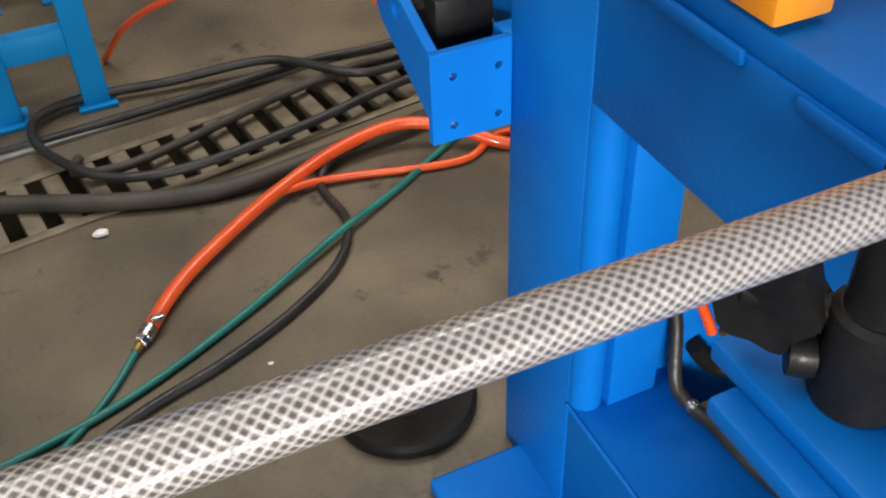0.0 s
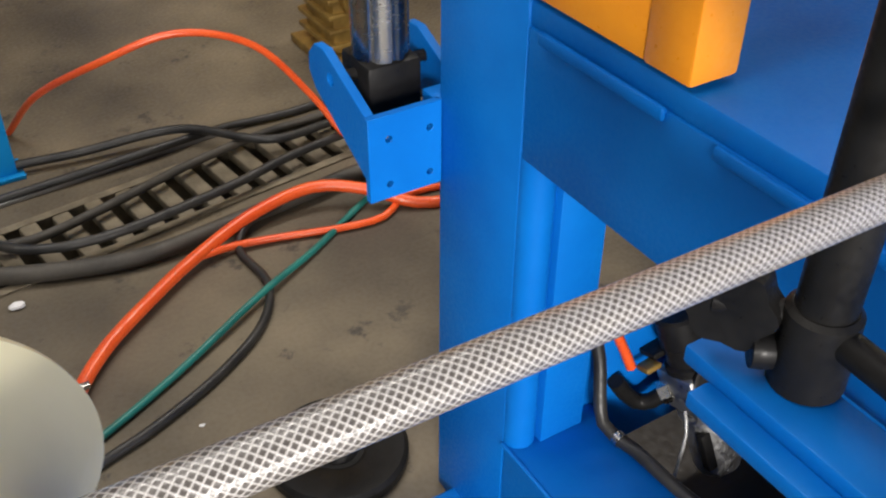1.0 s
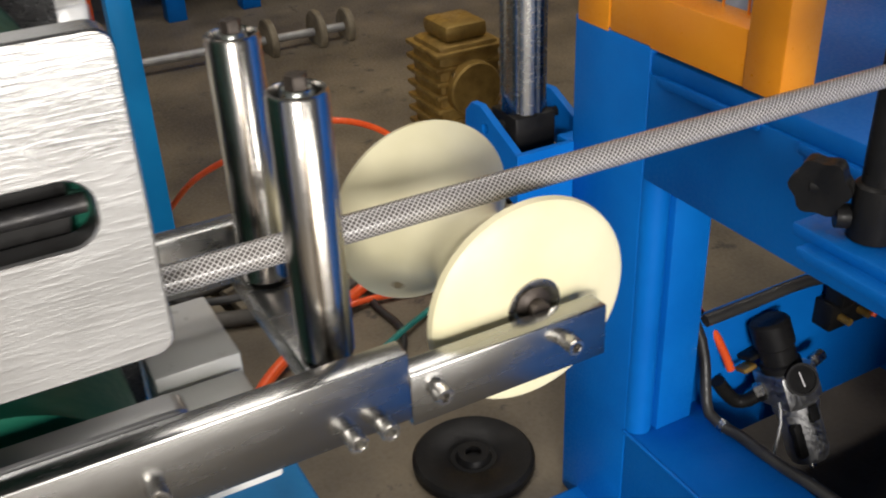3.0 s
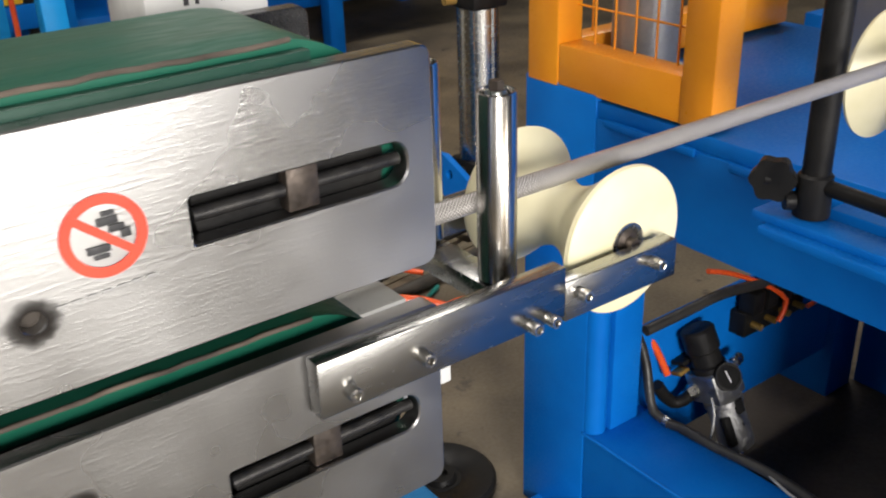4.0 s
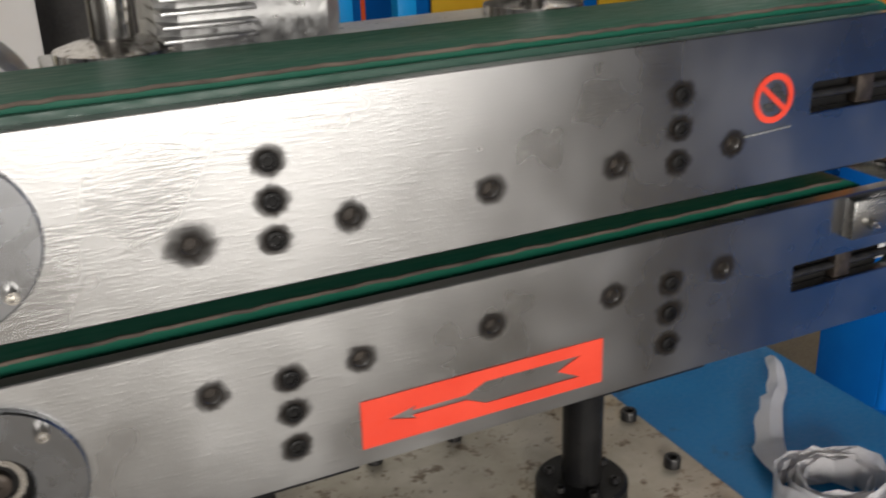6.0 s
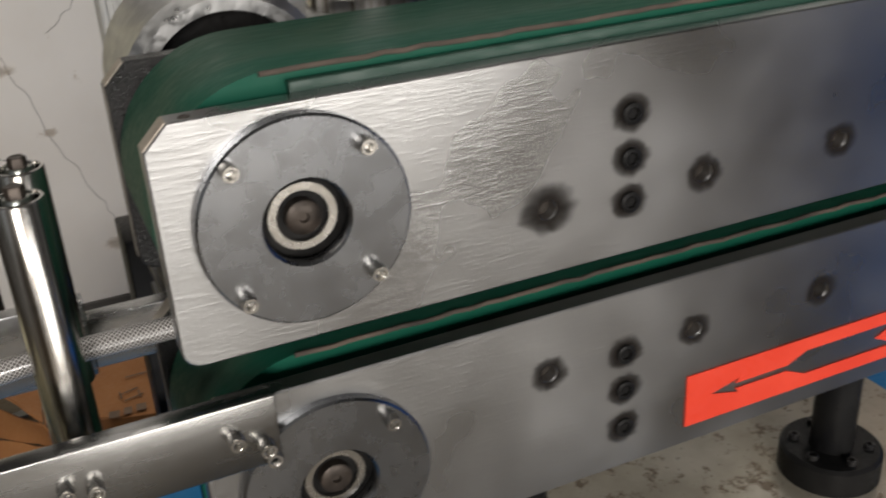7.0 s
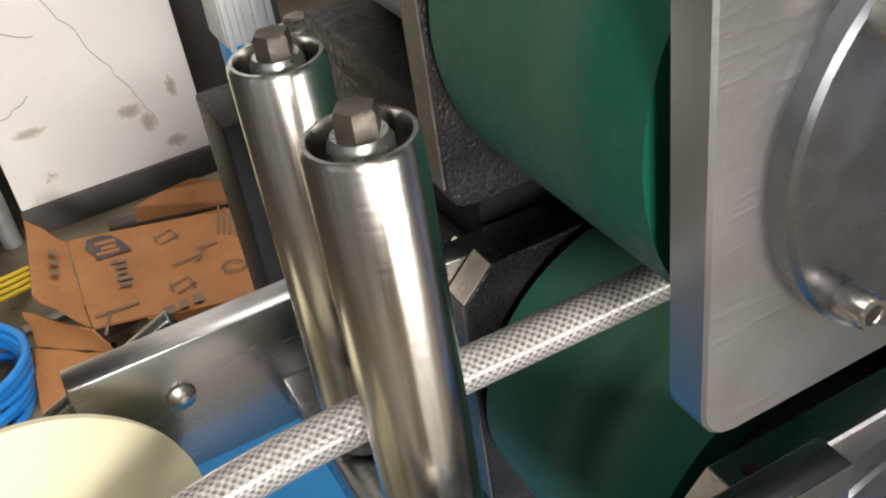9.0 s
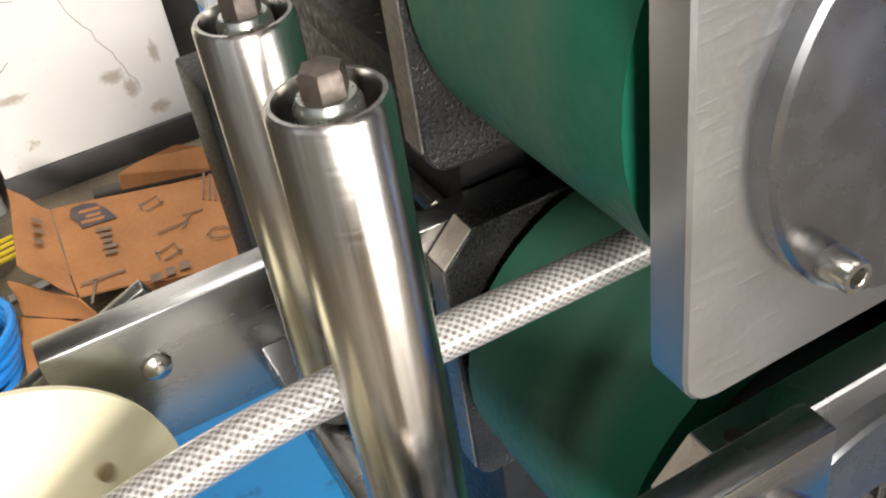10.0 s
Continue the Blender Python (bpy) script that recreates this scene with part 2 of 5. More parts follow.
def braided():
    """Clear hose with a diamond net of white yarn."""
    m, n, l, p = nodes_of("braided_clear_hose")
    tc, sep = n.new("ShaderNodeTexCoord"), n.new("ShaderNodeSeparateXYZ")
    l.new(tc.outputs["Object"], sep.inputs[0])

    def calc(op, a, b=None):
        k = n.new("ShaderNodeMath")
        k.operation = op
        for i, v in enumerate((a, b)):
            if v is None:
                continue
            if isinstance(v, (int, float)):
                k.inputs[i].default_value = v
            else:
                l.new(v, k.inputs[i])
        return k.outputs[0]

    turn = calc("MULTIPLY", calc("ARCTAN2", sep.outputs[1], sep.outputs[2]), 8.0)
    along = calc("MULTIPLY", sep.outputs[0], math.pi * 7 / 0.023)
    a = calc("ABSOLUTE", calc("SINE", calc("ADD", along, turn)))
    b = calc("ABSOLUTE", calc("SINE", calc("SUBTRACT", along, turn)))
    net = calc("MINIMUM", a, b)
    r = ramp(n, [(0.17, (0.57, 0.55, 0.53)), (0.4, (0.075, 0.066, 0.06))])
    l.new(net, r.inputs[0]), l.new(r.outputs[0], p.inputs["Base Color"])
    p.inputs["Roughness"].default_value = 0.3
    p.inputs["Coat Weight"].default_value = 0.8
    p.inputs["Coat Roughness"].default_value = 0.14
    bp = n.new("ShaderNodeBump")
    bp.inputs["Strength"].default_value, bp.inputs["Distance"].default_value, bp.invert = 0.4, 0.0006, True
    l.new(net, bp.inputs["Height"]), l.new(bp.outputs[0], p.inputs["Normal"])
    return m


HOSE = braided()


def worn_belt():
    """Green rubber, rubbed brownish along its middle, fresh green towards its edges; streaks run lengthwise."""
    m = surface("green_rubber_belt", (0.004, 0.066, 0.039), (0.008, 0.1, 0.062), 0.5, 0, 5, 0.1, 180, (0.22, 1, 1), 0.1, gloss=0.22)
    n, l = m.node_tree.nodes, m.node_tree.links
    p = n["Principled BSDF"]
    base = p.inputs["Base Color"].links[0].from_socket
    tc, sep, mp, ns = n.new("ShaderNodeTexCoord"), n.new("ShaderNodeSeparateXYZ"), n.new("ShaderNodeMapping"), n.new("ShaderNodeTexNoise")
    mp.inputs["Scale"].default_value = (0.5, 1, 0.5)
    ns.inputs["Scale"].default_value, ns.inputs["Detail"].default_value = 26, 6
    l.new(tc.outputs["Object"], sep.inputs[0]), l.new(tc.outputs["Object"], mp.inputs[0]), l.new(mp.outputs[0], ns.inputs[0])
    a = n.new("ShaderNodeMapRange")
    a.inputs["From Min"].default_value, a.inputs["From Max"].default_value = -0.036, -0.018
    l.new(sep.outputs[1], a.inputs[0])
    r = ramp(n, [(0.3, (0.25, 0.25, 0.25)), (0.65, (0.85, 0.85, 0.85))])
    l.new(ns.outputs[0], r.inputs[0])
    k = n.new("ShaderNodeMath")
    k.operation = "MULTIPLY"
    l.new(a.outputs[0], k.inputs[0]), l.new(r.outputs[0], k.inputs[1])
    mx = n.new("ShaderNodeMixRGB")
    mx.inputs[2].default_value = (0.042, 0.09, 0.06, 1)
    l.new(k.outputs[0], mx.inputs[0]), l.new(base, mx.inputs[1]), l.new(mx.outputs[0], p.inputs["Base Color"])
    return m


BELT = worn_belt()


def grease(name="grease_smudge", colour=(0.014, 0.011, 0.009), scale=130, thin=(0.2, 0.75), most=1.0):
    """Smudge that thins out to nothing at its rim."""
    m, n, l, p = nodes_of(name)
    tc, ns = n.new("ShaderNodeTexCoord"), n.new("ShaderNodeTexNoise")
    vc = n.new("ShaderNodeAttribute")
    vc.attribute_name = "fade"
    ns.inputs["Scale"].default_value, ns.inputs["Detail"].default_value = scale, 5
    l.new(tc.outputs["Object"], ns.inputs[0])
    ad = n.new("ShaderNodeMath")
    ad.operation = "MULTIPLY_ADD"
    l.new(ns.outputs[0], ad.inputs[0])
    ad.inputs[1].default_value = 0.7
    l.new(vc.outputs["Fac"], ad.inputs[2])
    r = ramp(n, [(thin[0], (0, 0, 0)), (thin[1], (most, most, most))])
    l.new(ad.outputs[0], r.inputs[0]), l.new(r.outputs[0], p.inputs["Alpha"])
    p.inputs["Base Color"].default_value = (*colour, 1)
    p.inputs["Specular IOR Level"].default_value = 0.15
    p.inputs["Roughness"].default_value = 0.6
    return m


GREASE = grease(scale=70, thin=(0.1, 1.15), most=0.9)
STAIN = grease("brown_wall_stain", (0.42, 0.33, 0.23), 70, (0.3, 1.3), 0.4)


# ---- building helpers ----
def origin_of(ob):
    p = Vector((0, 0, 0))
    while ob:
        p += ob.location
        ob = ob.parent
    return p


def part(name, bm, material, parent=None, label="", smooth=True):
    """Links a bmesh, given in world space, as one mesh object under a thing or a part."""
    if parent:
        bmesh.ops.translate(bm, verts=bm.verts, vec=-origin_of(parent))
    bmesh.ops.recalc_face_normals(bm, faces=bm.faces)
    me = bpy.data.meshes.new(name)
    bm.to_mesh(me), bm.free()
    me.materials.append(material)
    if smooth:
        me.shade_smooth()
        me.set_sharp_from_angle(angle=radians(38))
    ob = new(name, me)
    ob.parent = parent
    return tagged(ob, label) if label else ob


def thing(name, at, label, category, group="", kind=""):
    ob = new(name)
    ob.location = at
    ob.empty_display_size = 0.05
    return tagged(ob, label, category, group, kind)


def solid(ob, at, label, category, group="", kind=""):
    """Gives a single-mesh thing its origin and tags."""
    ob.data.transform(Matrix.Translation(-Vector(at)))
    ob.location = at
    return tagged(ob, label, category, group, kind)


def box(x0, x1, y0, y1, z0, z1, bevel=0.0, bm=None, seg=2, turn=None):
    made = bmesh.new()
    bmesh.ops.create_cube(made, size=1)
    for v in made.verts:
        v.co = Vector(((x0 + x1) / 2 + v.co.x * (x1 - x0), (y0 + y1) / 2 + v.co.y * (y1 - y0), (z0 + z1) / 2 + v.co.z * (z1 - z0)))
    if bevel:
        bmesh.ops.bevel(made, geom=made.edges[:], offset=bevel, segments=seg, profile=0.5, affect="EDGES")
    if turn:
        made.transform(turn)
    return merge(bm, made)


def merge(bm, made):
    if bm is None:
        return made
    me = bpy.data.meshes.new("tmp")
    made.to_mesh(me), made.free()
    bm.from_mesh(me)
    bpy.data.meshes.remove(me)
    return bm


def frame_at(p, d):
    q = Vector(d).normalized().to_track_quat("Z", "Y")
    return Matrix.Translation(p) @ q.to_matrix().to_4x4()


def lathe(profile, p, d, seg=40, bm=None, close=False):
    """Turns (radius, height) pairs about the axis d through p."""
    made, m, rings = bmesh.new(), frame_at(p, d), []
    for r, h in profile:
        if r < 1e-6:
            rings.append([made.verts.new(m @ Vector((0, 0, h)))])
        else:
            rings.append([made.verts.new(m @ Vector((r * math.cos(2 * math.pi * i / seg), r * math.sin(2 * math.pi * i / seg), h))) for i in range(seg)])
    pairs = list(zip(rings, rings[1:])) + ([(rings[-1], rings[0])] if close else [])
    for a, b in pairs:
        for i in range(seg):
            j = (i + 1) % seg
            if len(a) == 1 and len(b) == 1:
                continue
            if len(a) == 1:
                made.faces.new((a[0], b[i], b[j]))
            elif len(b) == 1:
                made.faces.new((a[i], a[j], b[0]))
            else:
                made.faces.new((a[i], a[j], b[j], b[i]))
    return merge(bm, made)


def rod(p0, p1, r, seg=20, bm=None, edge=0.0):
    d = Vector(p1) - Vector(p0)
    h = d.length
    e = min(edge, r * 0.6, h * 0.3)
    prof = [(0, 0), (r - e, 0), (r, e), (r, h - e), (r - e, h), (0, h)] if e else [(0, 0), (r, 0), (r, h), (0, h)]
    return lathe(prof, p0, d, seg, bm)


def smooth_path(points, step=0.02):
    pts = [Vector(p) for p in points]
    pts = [2 * pts[0] - pts[1]] + pts + [2 * pts[-1] - pts[-2]]
    out = []
    for a, b, c, d in zip(pts, pts[1:], pts[2:], pts[3:]):
        k = max(2, int((c - b).length / step))
        for i in range(k):
            t = i / k
            out.append(0.5 * (2 * b + (c - a) * t + (2 * a - 5 * b + 4 * c - d) * t * t + (3 * b - a - 3 * c + d) * t ** 3))
    return out + [pts[-2]]


def tube(points, r, seg=10, bm=None, step=0.02, raw=False):
    """A round cable or hose swept along a smooth line."""
    made = bmesh.new()
    line = [Vector(p) for p in points] if raw else smooth_path(points, step)
    rings, up = [], Vector((0.1, 0.2, 1)).normalized()
    for i, p in enumerate(line):
        d = (line[min(i + 1, len(line) - 1)] - line[max(i - 1, 0)]).normalized()
        side = d.cross(up)
        side = side.normalized() if side.length > 1e-3 else Vector((1, 0, 0))
        up = side.cross(d).normalized()
        rings.append([made.verts.new(p + r * (math.cos(2 * math.pi * k / seg) * side + math.sin(2 * math.pi * k / seg) * up)) for k in range(seg)])
    for a, b in zip(rings, rings[1:]):
        for k in range(seg):
            made.faces.new((a[k], a[(k + 1) % seg], b[(k + 1) % seg], b[k]))
    made.faces.new(rings[0]), made.faces.new(rings[-1])
    return merge(bm, made)


def rounded(x0, x1, z0, z1, radii, n=6):
    """Corner-rounded rectangle in x, z; radii from the lower left corner, counter-clockwise."""
    out = []
    for (cx, cz, a), r in zip(((x0, z0, 180), (x1, z0, 270), (x1, z1, 0), (x0, z1, 90)), radii):
        mx, mz = cx + (r if cx == x0 else -r), cz + (r if cz == z0 else -r)
        for i in range(n + 1):
            t = radians(a + 90 * i / n)
            out.append((mx + r * math.cos(t), mz + r * math.sin(t)))
    return out


def ring_of(x, z, r, n=20):
    return [(x + r * math.cos(2 * math.pi * i / n), z + r * math.sin(2 * math.pi * i / n)) for i in range(n)]


def plate(outline, holes, y0, y1, bm=None, chamfer=0.0):
    """A flat plate in the x, z plane from y0 to y1, with holes cut through it."""
    made = bmesh.new()
    edges = []
    for loop in [outline] + holes:
        vs = [made.verts.new((x, y0, z)) for x, z in loop]
        edges += [made.edges.new((a, b)) for a, b in zip(vs, vs[1:] + vs[:1])]
    bmesh.ops.triangle_fill(made, use_beauty=True, use_dissolve=False, edges=edges)
    faces = made.faces[:]
    got = bmesh.ops.extrude_face_region(made, geom=faces)
    bmesh.ops.translate(made, verts=[g for g in got["geom"] if isinstance(g, bmesh.types.BMVert)], vec=(0, y1 - y0, 0))
    if chamfer:
        sharp = [e for e in made.edges if len(e.link_faces) == 2 and e.calc_face_angle(0) > 1.2]
        bmesh.ops.bevel(made, geom=sharp, offset=chamfer, segments=1, affect="EDGES")
    return merge(bm, made)


def hexagon(p, d, af, h, bm=None):
    r = af / math.sqrt(3)
    return lathe([(0, 0), (r, 0), (r, h * 0.85), (r * 0.88, h), (0, h)], p, d, 6, bm)


def cap_screw(p, d, r, h, parent, material, name="cap_screw"):
    """Socket cap screw: knurled head with a hexagonal recess."""
    bm = lathe([(0, 0), (r, 0), (r, h * 0.88), (r * 0.9, h), (r * 0.62, h)], p, d, 24)
    lathe([(r * 0.62, h), (r * 0.56, h * 0.98), (r * 0.56, h * 0.4), (0, h * 0.35)], p, d, 6, bm)
    return part(name, bm, material, parent)


def screen(name, material, parent, x, z, rx, rz, y, seed, label="", inner=0.0):
    """An irregular smudge lying just proud of a plate that faces -y, left open round a hole or screw of radius inner."""
    rnd = random.Random(seed)
    bm = bmesh.new()
    lay = bm.verts.layers.float.new("fade")
    n, loops = 18, []
    for k, f in ((0.0, 0.75 if inner else 1.0), (0.5, 0.3 if inner else 0.42), (1.05, -0.5)):
        loop = []
        for i in range(n):
            a = 2 * math.pi * i / n
            w = k * rnd.uniform(0.8, 1.25)
            v = bm.verts.new((x + (inner + (rx - inner) * w) * math.cos(a), y, z + (inner + (rz - inner) * w) * math.sin(a)))
            v[lay] = f
            loop.append(v)
        loops.append(loop)
    for a, b in zip(loops, loops[1:]):
        for i in range(n):
            bm.faces.new((a[i], b[i], b[(i + 1) % n], a[(i + 1) % n]))
    if not inner:
        bmesh.ops.remove_doubles(bm, verts=loops[0], dist=1e-6)
    return part(name, bm, material, parent, label)


# ---- setting ----
def setting():
    fl = bmesh.new()
    m = pose(0.0, 1.715, 0, 0, 0, 7.6)
    edges = []
    for loop in ([(-6.5, -16), (7.5, -16), (7.5, 6.3), (-6.5, 6.3)], [(m @ Vector((x, y, 0)))[:2] for x, y in ((-1.6, 0), (2.7, 0), (2.7, 0.235), (-1.6, 0.235))]):
        vs = [fl.verts.new((x, y, 0)) for x, y in loop]
        edges += [fl.edges.new((a, b)) for a, b in zip(vs, vs[1:] + vs[:1])]
    bmesh.ops.triangle_fill(fl, use_beauty=True, edges=edges)
    tagged(part("floor", fl, CONCRETE), "stained grey-brown concrete workshop floor", "floor", kind="structure")
    # window openings in south and west walls are made up for added lamps
    for name, b in (("wall_north", (-6.5, 7.5, 6.2, 6.4, 0, 5)), ("wall_west_a", (-6.7, -6.5, -6.7, -4.2, 0, 5)), ("wall_west_b", (-6.7, -6.5, 0, 6.4, 0, 5)), ("wall_west_c", (-6.7, -6.5, -4.2, 0, 0, 1.6)), ("wall_west_d", (-6.7, -6.5, -4.2, 0, 4.2, 5)), ("wall_east", (7.5, 7.7, -6.7, 6.4, 0, 5)),
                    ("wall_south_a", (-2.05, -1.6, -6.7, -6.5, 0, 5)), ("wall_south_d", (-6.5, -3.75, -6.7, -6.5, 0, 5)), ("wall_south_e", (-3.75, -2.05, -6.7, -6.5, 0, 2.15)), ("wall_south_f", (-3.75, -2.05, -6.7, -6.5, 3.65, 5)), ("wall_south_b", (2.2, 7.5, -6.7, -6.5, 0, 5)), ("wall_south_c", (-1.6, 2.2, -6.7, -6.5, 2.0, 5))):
        tagged(part(name, box(*b), WALLPAINT), "plain painted workshop wall", "wall", kind="structure")
    bm = box(-6.7, 7.7, -6.7, 6.4, 5.0, 5.2)
    tagged(part("ceiling", bm, CEILING), "grey sheet roof of the workshop", "ceiling", kind="structure")


setting()


# ---- hose and the haul-off ----
HY, HZ = -0.055, 1.225
HOSE_AT = pose(0, -0.0876, 1.2424, 0, -0.70, -1.5)
PL, PR = -1.160, -0.129
YF, YB = -0.140, 0.030
TH = 0.016


SPEED, PIECE, FREE, LIFT = 0.19, 0.023, 1.85, 0.005
BEND, SWEEP, TURN = -1.225, 0.4, radians(22)


def hose_at(u):
    """Pose of the hose u metres along its line: straight, then drooping on a wide arc past the outlet rollers."""
    if u >= BEND:
        return HOSE_AT @ pose(u, 0, LIFT * min(max((u + 0.6) / 0.5, 0), 1))
    a = min((BEND - u) / SWEEP, TURN)
    rest = max(BEND - u - SWEEP * TURN, 0)
    x, z = BEND - SWEEP * math.sin(a) - rest * math.cos(a), -SWEEP * (1 - math.cos(a)) - rest * math.sin(a)
    return HOSE_AT @ pose(x, 0, z, 0, -math.degrees(a), 0)


def hose_tube(x0, x1, n, seg=28, r=0.0081):
    bm, rings = bmesh.new(), []
    for i in range(n + 1):
        x = x0 + (x1 - x0) * i / n
        rings.append([bm.verts.new((x, r * math.sin(2 * math.pi * k / seg), r * math.cos(2 * math.pi * k / seg))) for k in range(seg)])
    for a, b in zip(rings, rings[1:]):
        for k in range(seg):
            bm.faces.new((a[k], a[(k + 1) % seg], b[(k + 1) % seg], b[k]))
    return bm


def make_hose():
    """A long straight length and short pieces that follow one another round the bend."""
    th = thing("braided_hose", (0, 0, 0), "clear plastic hose with white braided yarn, pulled between belts", "hose")
    made, me = [], None
    for k in range(158):
        u = FREE - PIECE * (k + 0.5)
        if me is None:
            ob = part("length", hose_tube(-PIECE / 2 - 0.0002, PIECE / 2 + 0.0002, 2), HOSE, th)
            me = ob.data
        else:
            ob = new("length", me)
            ob.parent = th
        made.append((u, ob))
    made.append((FREE, part("length", hose_tube(0, 1.61, 35), HOSE, th)))
    return made


hose = make_hose()
CX = {"l": -1.0755, "r": -0.225}
PLY = (1.322, 1.1285)
BR = 0.0845


def belt_mesh(zc, r, y0, y1, thick=0.006):
    """A closed flat belt round two pulleys."""
    bm = bmesh.new()
    line = [(CX["l"] + r * math.cos(math.pi / 2 + math.pi * i / 24), zc + r * math.sin(math.pi / 2 + math.pi * i / 24), math.cos(math.pi / 2 + math.pi * i / 24), math.sin(math.pi / 2 + math.pi * i / 24)) for i in range(25)]
    line += [(CX["l"] + (CX["r"] - CX["l"]) * i / 40, zc - r, 0, -1) for i in range(1, 40)]
    line += [(CX["r"] + r * math.cos(-math.pi / 2 + math.pi * i / 24), zc + r * math.sin(-math.pi / 2 + math.pi * i / 24), math.cos(-math.pi / 2 + math.pi * i / 24), math.sin(-math.pi / 2 + math.pi * i / 24)) for i in range(25)]
    line += [(CX["r"] + (CX["l"] - CX["r"]) * i / 40, zc + r, 0, 1) for i in range(1, 40)]
    rows = []
    for x, z, nx, nz in line:
        ring = [(y0, 0), (y1, 0), (y1, -thick), (y0, -thick)]
        rows.append([bm.verts.new((x + nx * d, y, z + nz * d)) for y, d in ring])
    for a, b in zip(rows, rows[1:] + rows[:1]):
        for k in range(4):
            bm.faces.new((a[k], a[(k + 1) % 4], b[(k + 1) % 4], b[k]))
    return bm


def haul_off():
    th = thing("belt_haul_off", (-0.65, HY, 0.80), "two-belt hose puller with milled steel side plates on a blue base", "puller")
    hx = [-0.395, -0.527, -0.656, -0.782, -0.910]
    for level, zc in enumerate(PLY):
        z0, z1 = ((1.241, 1.394), (1.054, 1.2085))[level]
        hz = (1.289, 1.160)[level]
        bz = ((1.345, 1.313, 1.281), (1.158, 1.126, 1.092))[level]
        radii = ((0.012, 0.01, 0.008, 0.015), (0.01, 0.01, 0.008, 0.016))[level]
        slot = rounded(-0.300, -0.150, zc - 0.017, zc + 0.013, (0.002, 0.012, 0.012, 0.002))
        for side, (a, b) in enumerate(((YF, YF + TH), (YB - TH, YB))):
            holes = [slot] + [ring_of(x, hz, 0.0068, 18) for x in hx] + [ring_of(CX["l"], zc, 0.03, 28)]
            outline = rounded(PL, PR, z0, z1, radii, 4)
            outline = outline[:15] + [outline[15], outline[19]]
            sp = part("side_plate", plate(outline, holes, a, b, chamfer=0.0011), STEEL if side == 0 else DARKSTEEL, th, "milled steel side plate with bolts and slot" if side == 0 else "black cast side plate, belt's dark reflection in its colour, bare steel edge")
            c, w = radii[3], 0.0009
            bare = box(-0.5, 0.5, a + 0.001 - (a + b) / 2, b - 0.001 - (a + b) / 2, -w / 2, w / 2)
            for v in bare.verts:
                v.co.x *= c * 1.414 - 0.001
            bare.transform(pose(PL + c / 2 - 0.0002, (a + b) / 2, z1 - c / 2 + 0.0002, 0, -45, 0))
            part("bare_corner", bare, BARESTEEL, sp, "bare sawn steel corner")
            if side == 1:
                part("bare_edge", box(PL - 0.0009, PL, a + 0.001, b - 0.001, z0 + radii[0], z1 - c), EDGESTEEL, sp)
            else:
                # brown disc on the edge, painted as the dark of a small hole
                part("edge_hole", rod((PL + 0.026, a + 0.006, z1 + 0.0004), (PL + 0.026, a + 0.006, z1 - 0.001), 0.0035, 12), RUST, sp)
            if side == 0:
                sd = level * 50
                for i, x in enumerate(hx):
                    screen("grease_stain", GREASE, sp, x, hz, (0.026 if i == 4 and level == 0 else 0.018), (0.021 if i == 4 and level == 0 else 0.016), a - 0.0006, sd + i, "", 0.0068)
                    part("hole_bottom", rod((x, a + 0.0095, hz), (x, a + 0.0115, hz), 0.0067, 18), RECESS, sp)
                for x in (-0.459, -0.845):
                    for z in bz:
                        cap_screw((x, a + 0.0003, z), (0, -1, 0), 0.0078, 0.0038, sp, BLACK)
                        screen("grease_stain", GREASE, sp, x, z, 0.018, 0.0155, a - 0.0006, sd + 20 + int(z * 1000) + int(x * 100), "", 0.0076)
                # bearing flange of the driven pulley
                fx = CX["l"]
                fl = part("bearing_flange", lathe([(0.0265, 0), (0.066, 0), (0.066, 0.0065), (0.0645, 0.008), (0.028, 0.008), (0.0265, 0.0065)], (fx, a, zc), (0, -1, 0), 64, close=True), FLANGE, sp, "turned steel bearing flange")
                for dx in (-0.0425, 0.0385):
                    for dz in (-0.040, 0.042):
                        cap_screw((fx + dx, a - 0.008, zc + dz), (0, -1, 0), 0.0052, 0.010, fl, BOLT)
                part("bearing_ring", lathe([(0.0165, 0), (0.0215, 0), (0.0215, 0.003), (0.0165, 0.003)], (fx, a + 0.006, zc), (0, -1, 0), 40, close=True), BOLT, fl)
                part("shaft_end", lathe([(0, 0.006), (0.0025, 0.006), (0.0032, 0.0085), (0.0095, 0.0085), (0.011, 0.0075), (0.011, -0.006)], (fx, a + 0.008, zc), (0, -1, 0), 32), RUST, fl, "dull brown shaft end with a centre hole")
                part("bearing_seal", rod((fx, a + 0.012, zc), (fx, a + 0.008, zc), 0.0295, 40), BLACK, fl)
            # tensioner in the slot
            ty = a + 0.004 if side == 0 else b - 0.016
            tb = part("tension_block", box(-0.236, -0.214, ty, ty + 0.012, zc - 0.016, zc + 0.012, 0.001), RUST, sp, "brown steel tension block in slot")
            part("tension_screw", rod((-0.296, ty + 0.006, zc - 0.002), (-0.152, ty + 0.006, zc - 0.002), 0.0045, 12), DARKBOLT, tb)
        near, far = (-0.1135, -0.107)[level], 0.0075
        bl = part("belt", belt_mesh(zc, BR, near, far, 0.017), BELT, th, "green rubber conveyor belt with frayed edge")
        rnd = random.Random(7 + level)
        cord = [(CX["l"] - 0.01 + 0.013 * i, near - 0.0016 + rnd.uniform(-0.0009, 0.0009), zc + BR - 0.0008 + rnd.uniform(-0.0006, 0.0008)) for i in range(68)]
        part("frayed_edge", tube(cord, 0.0017, 8, raw=True), FRAY, bl, "frayed brown cord along the belt edge")
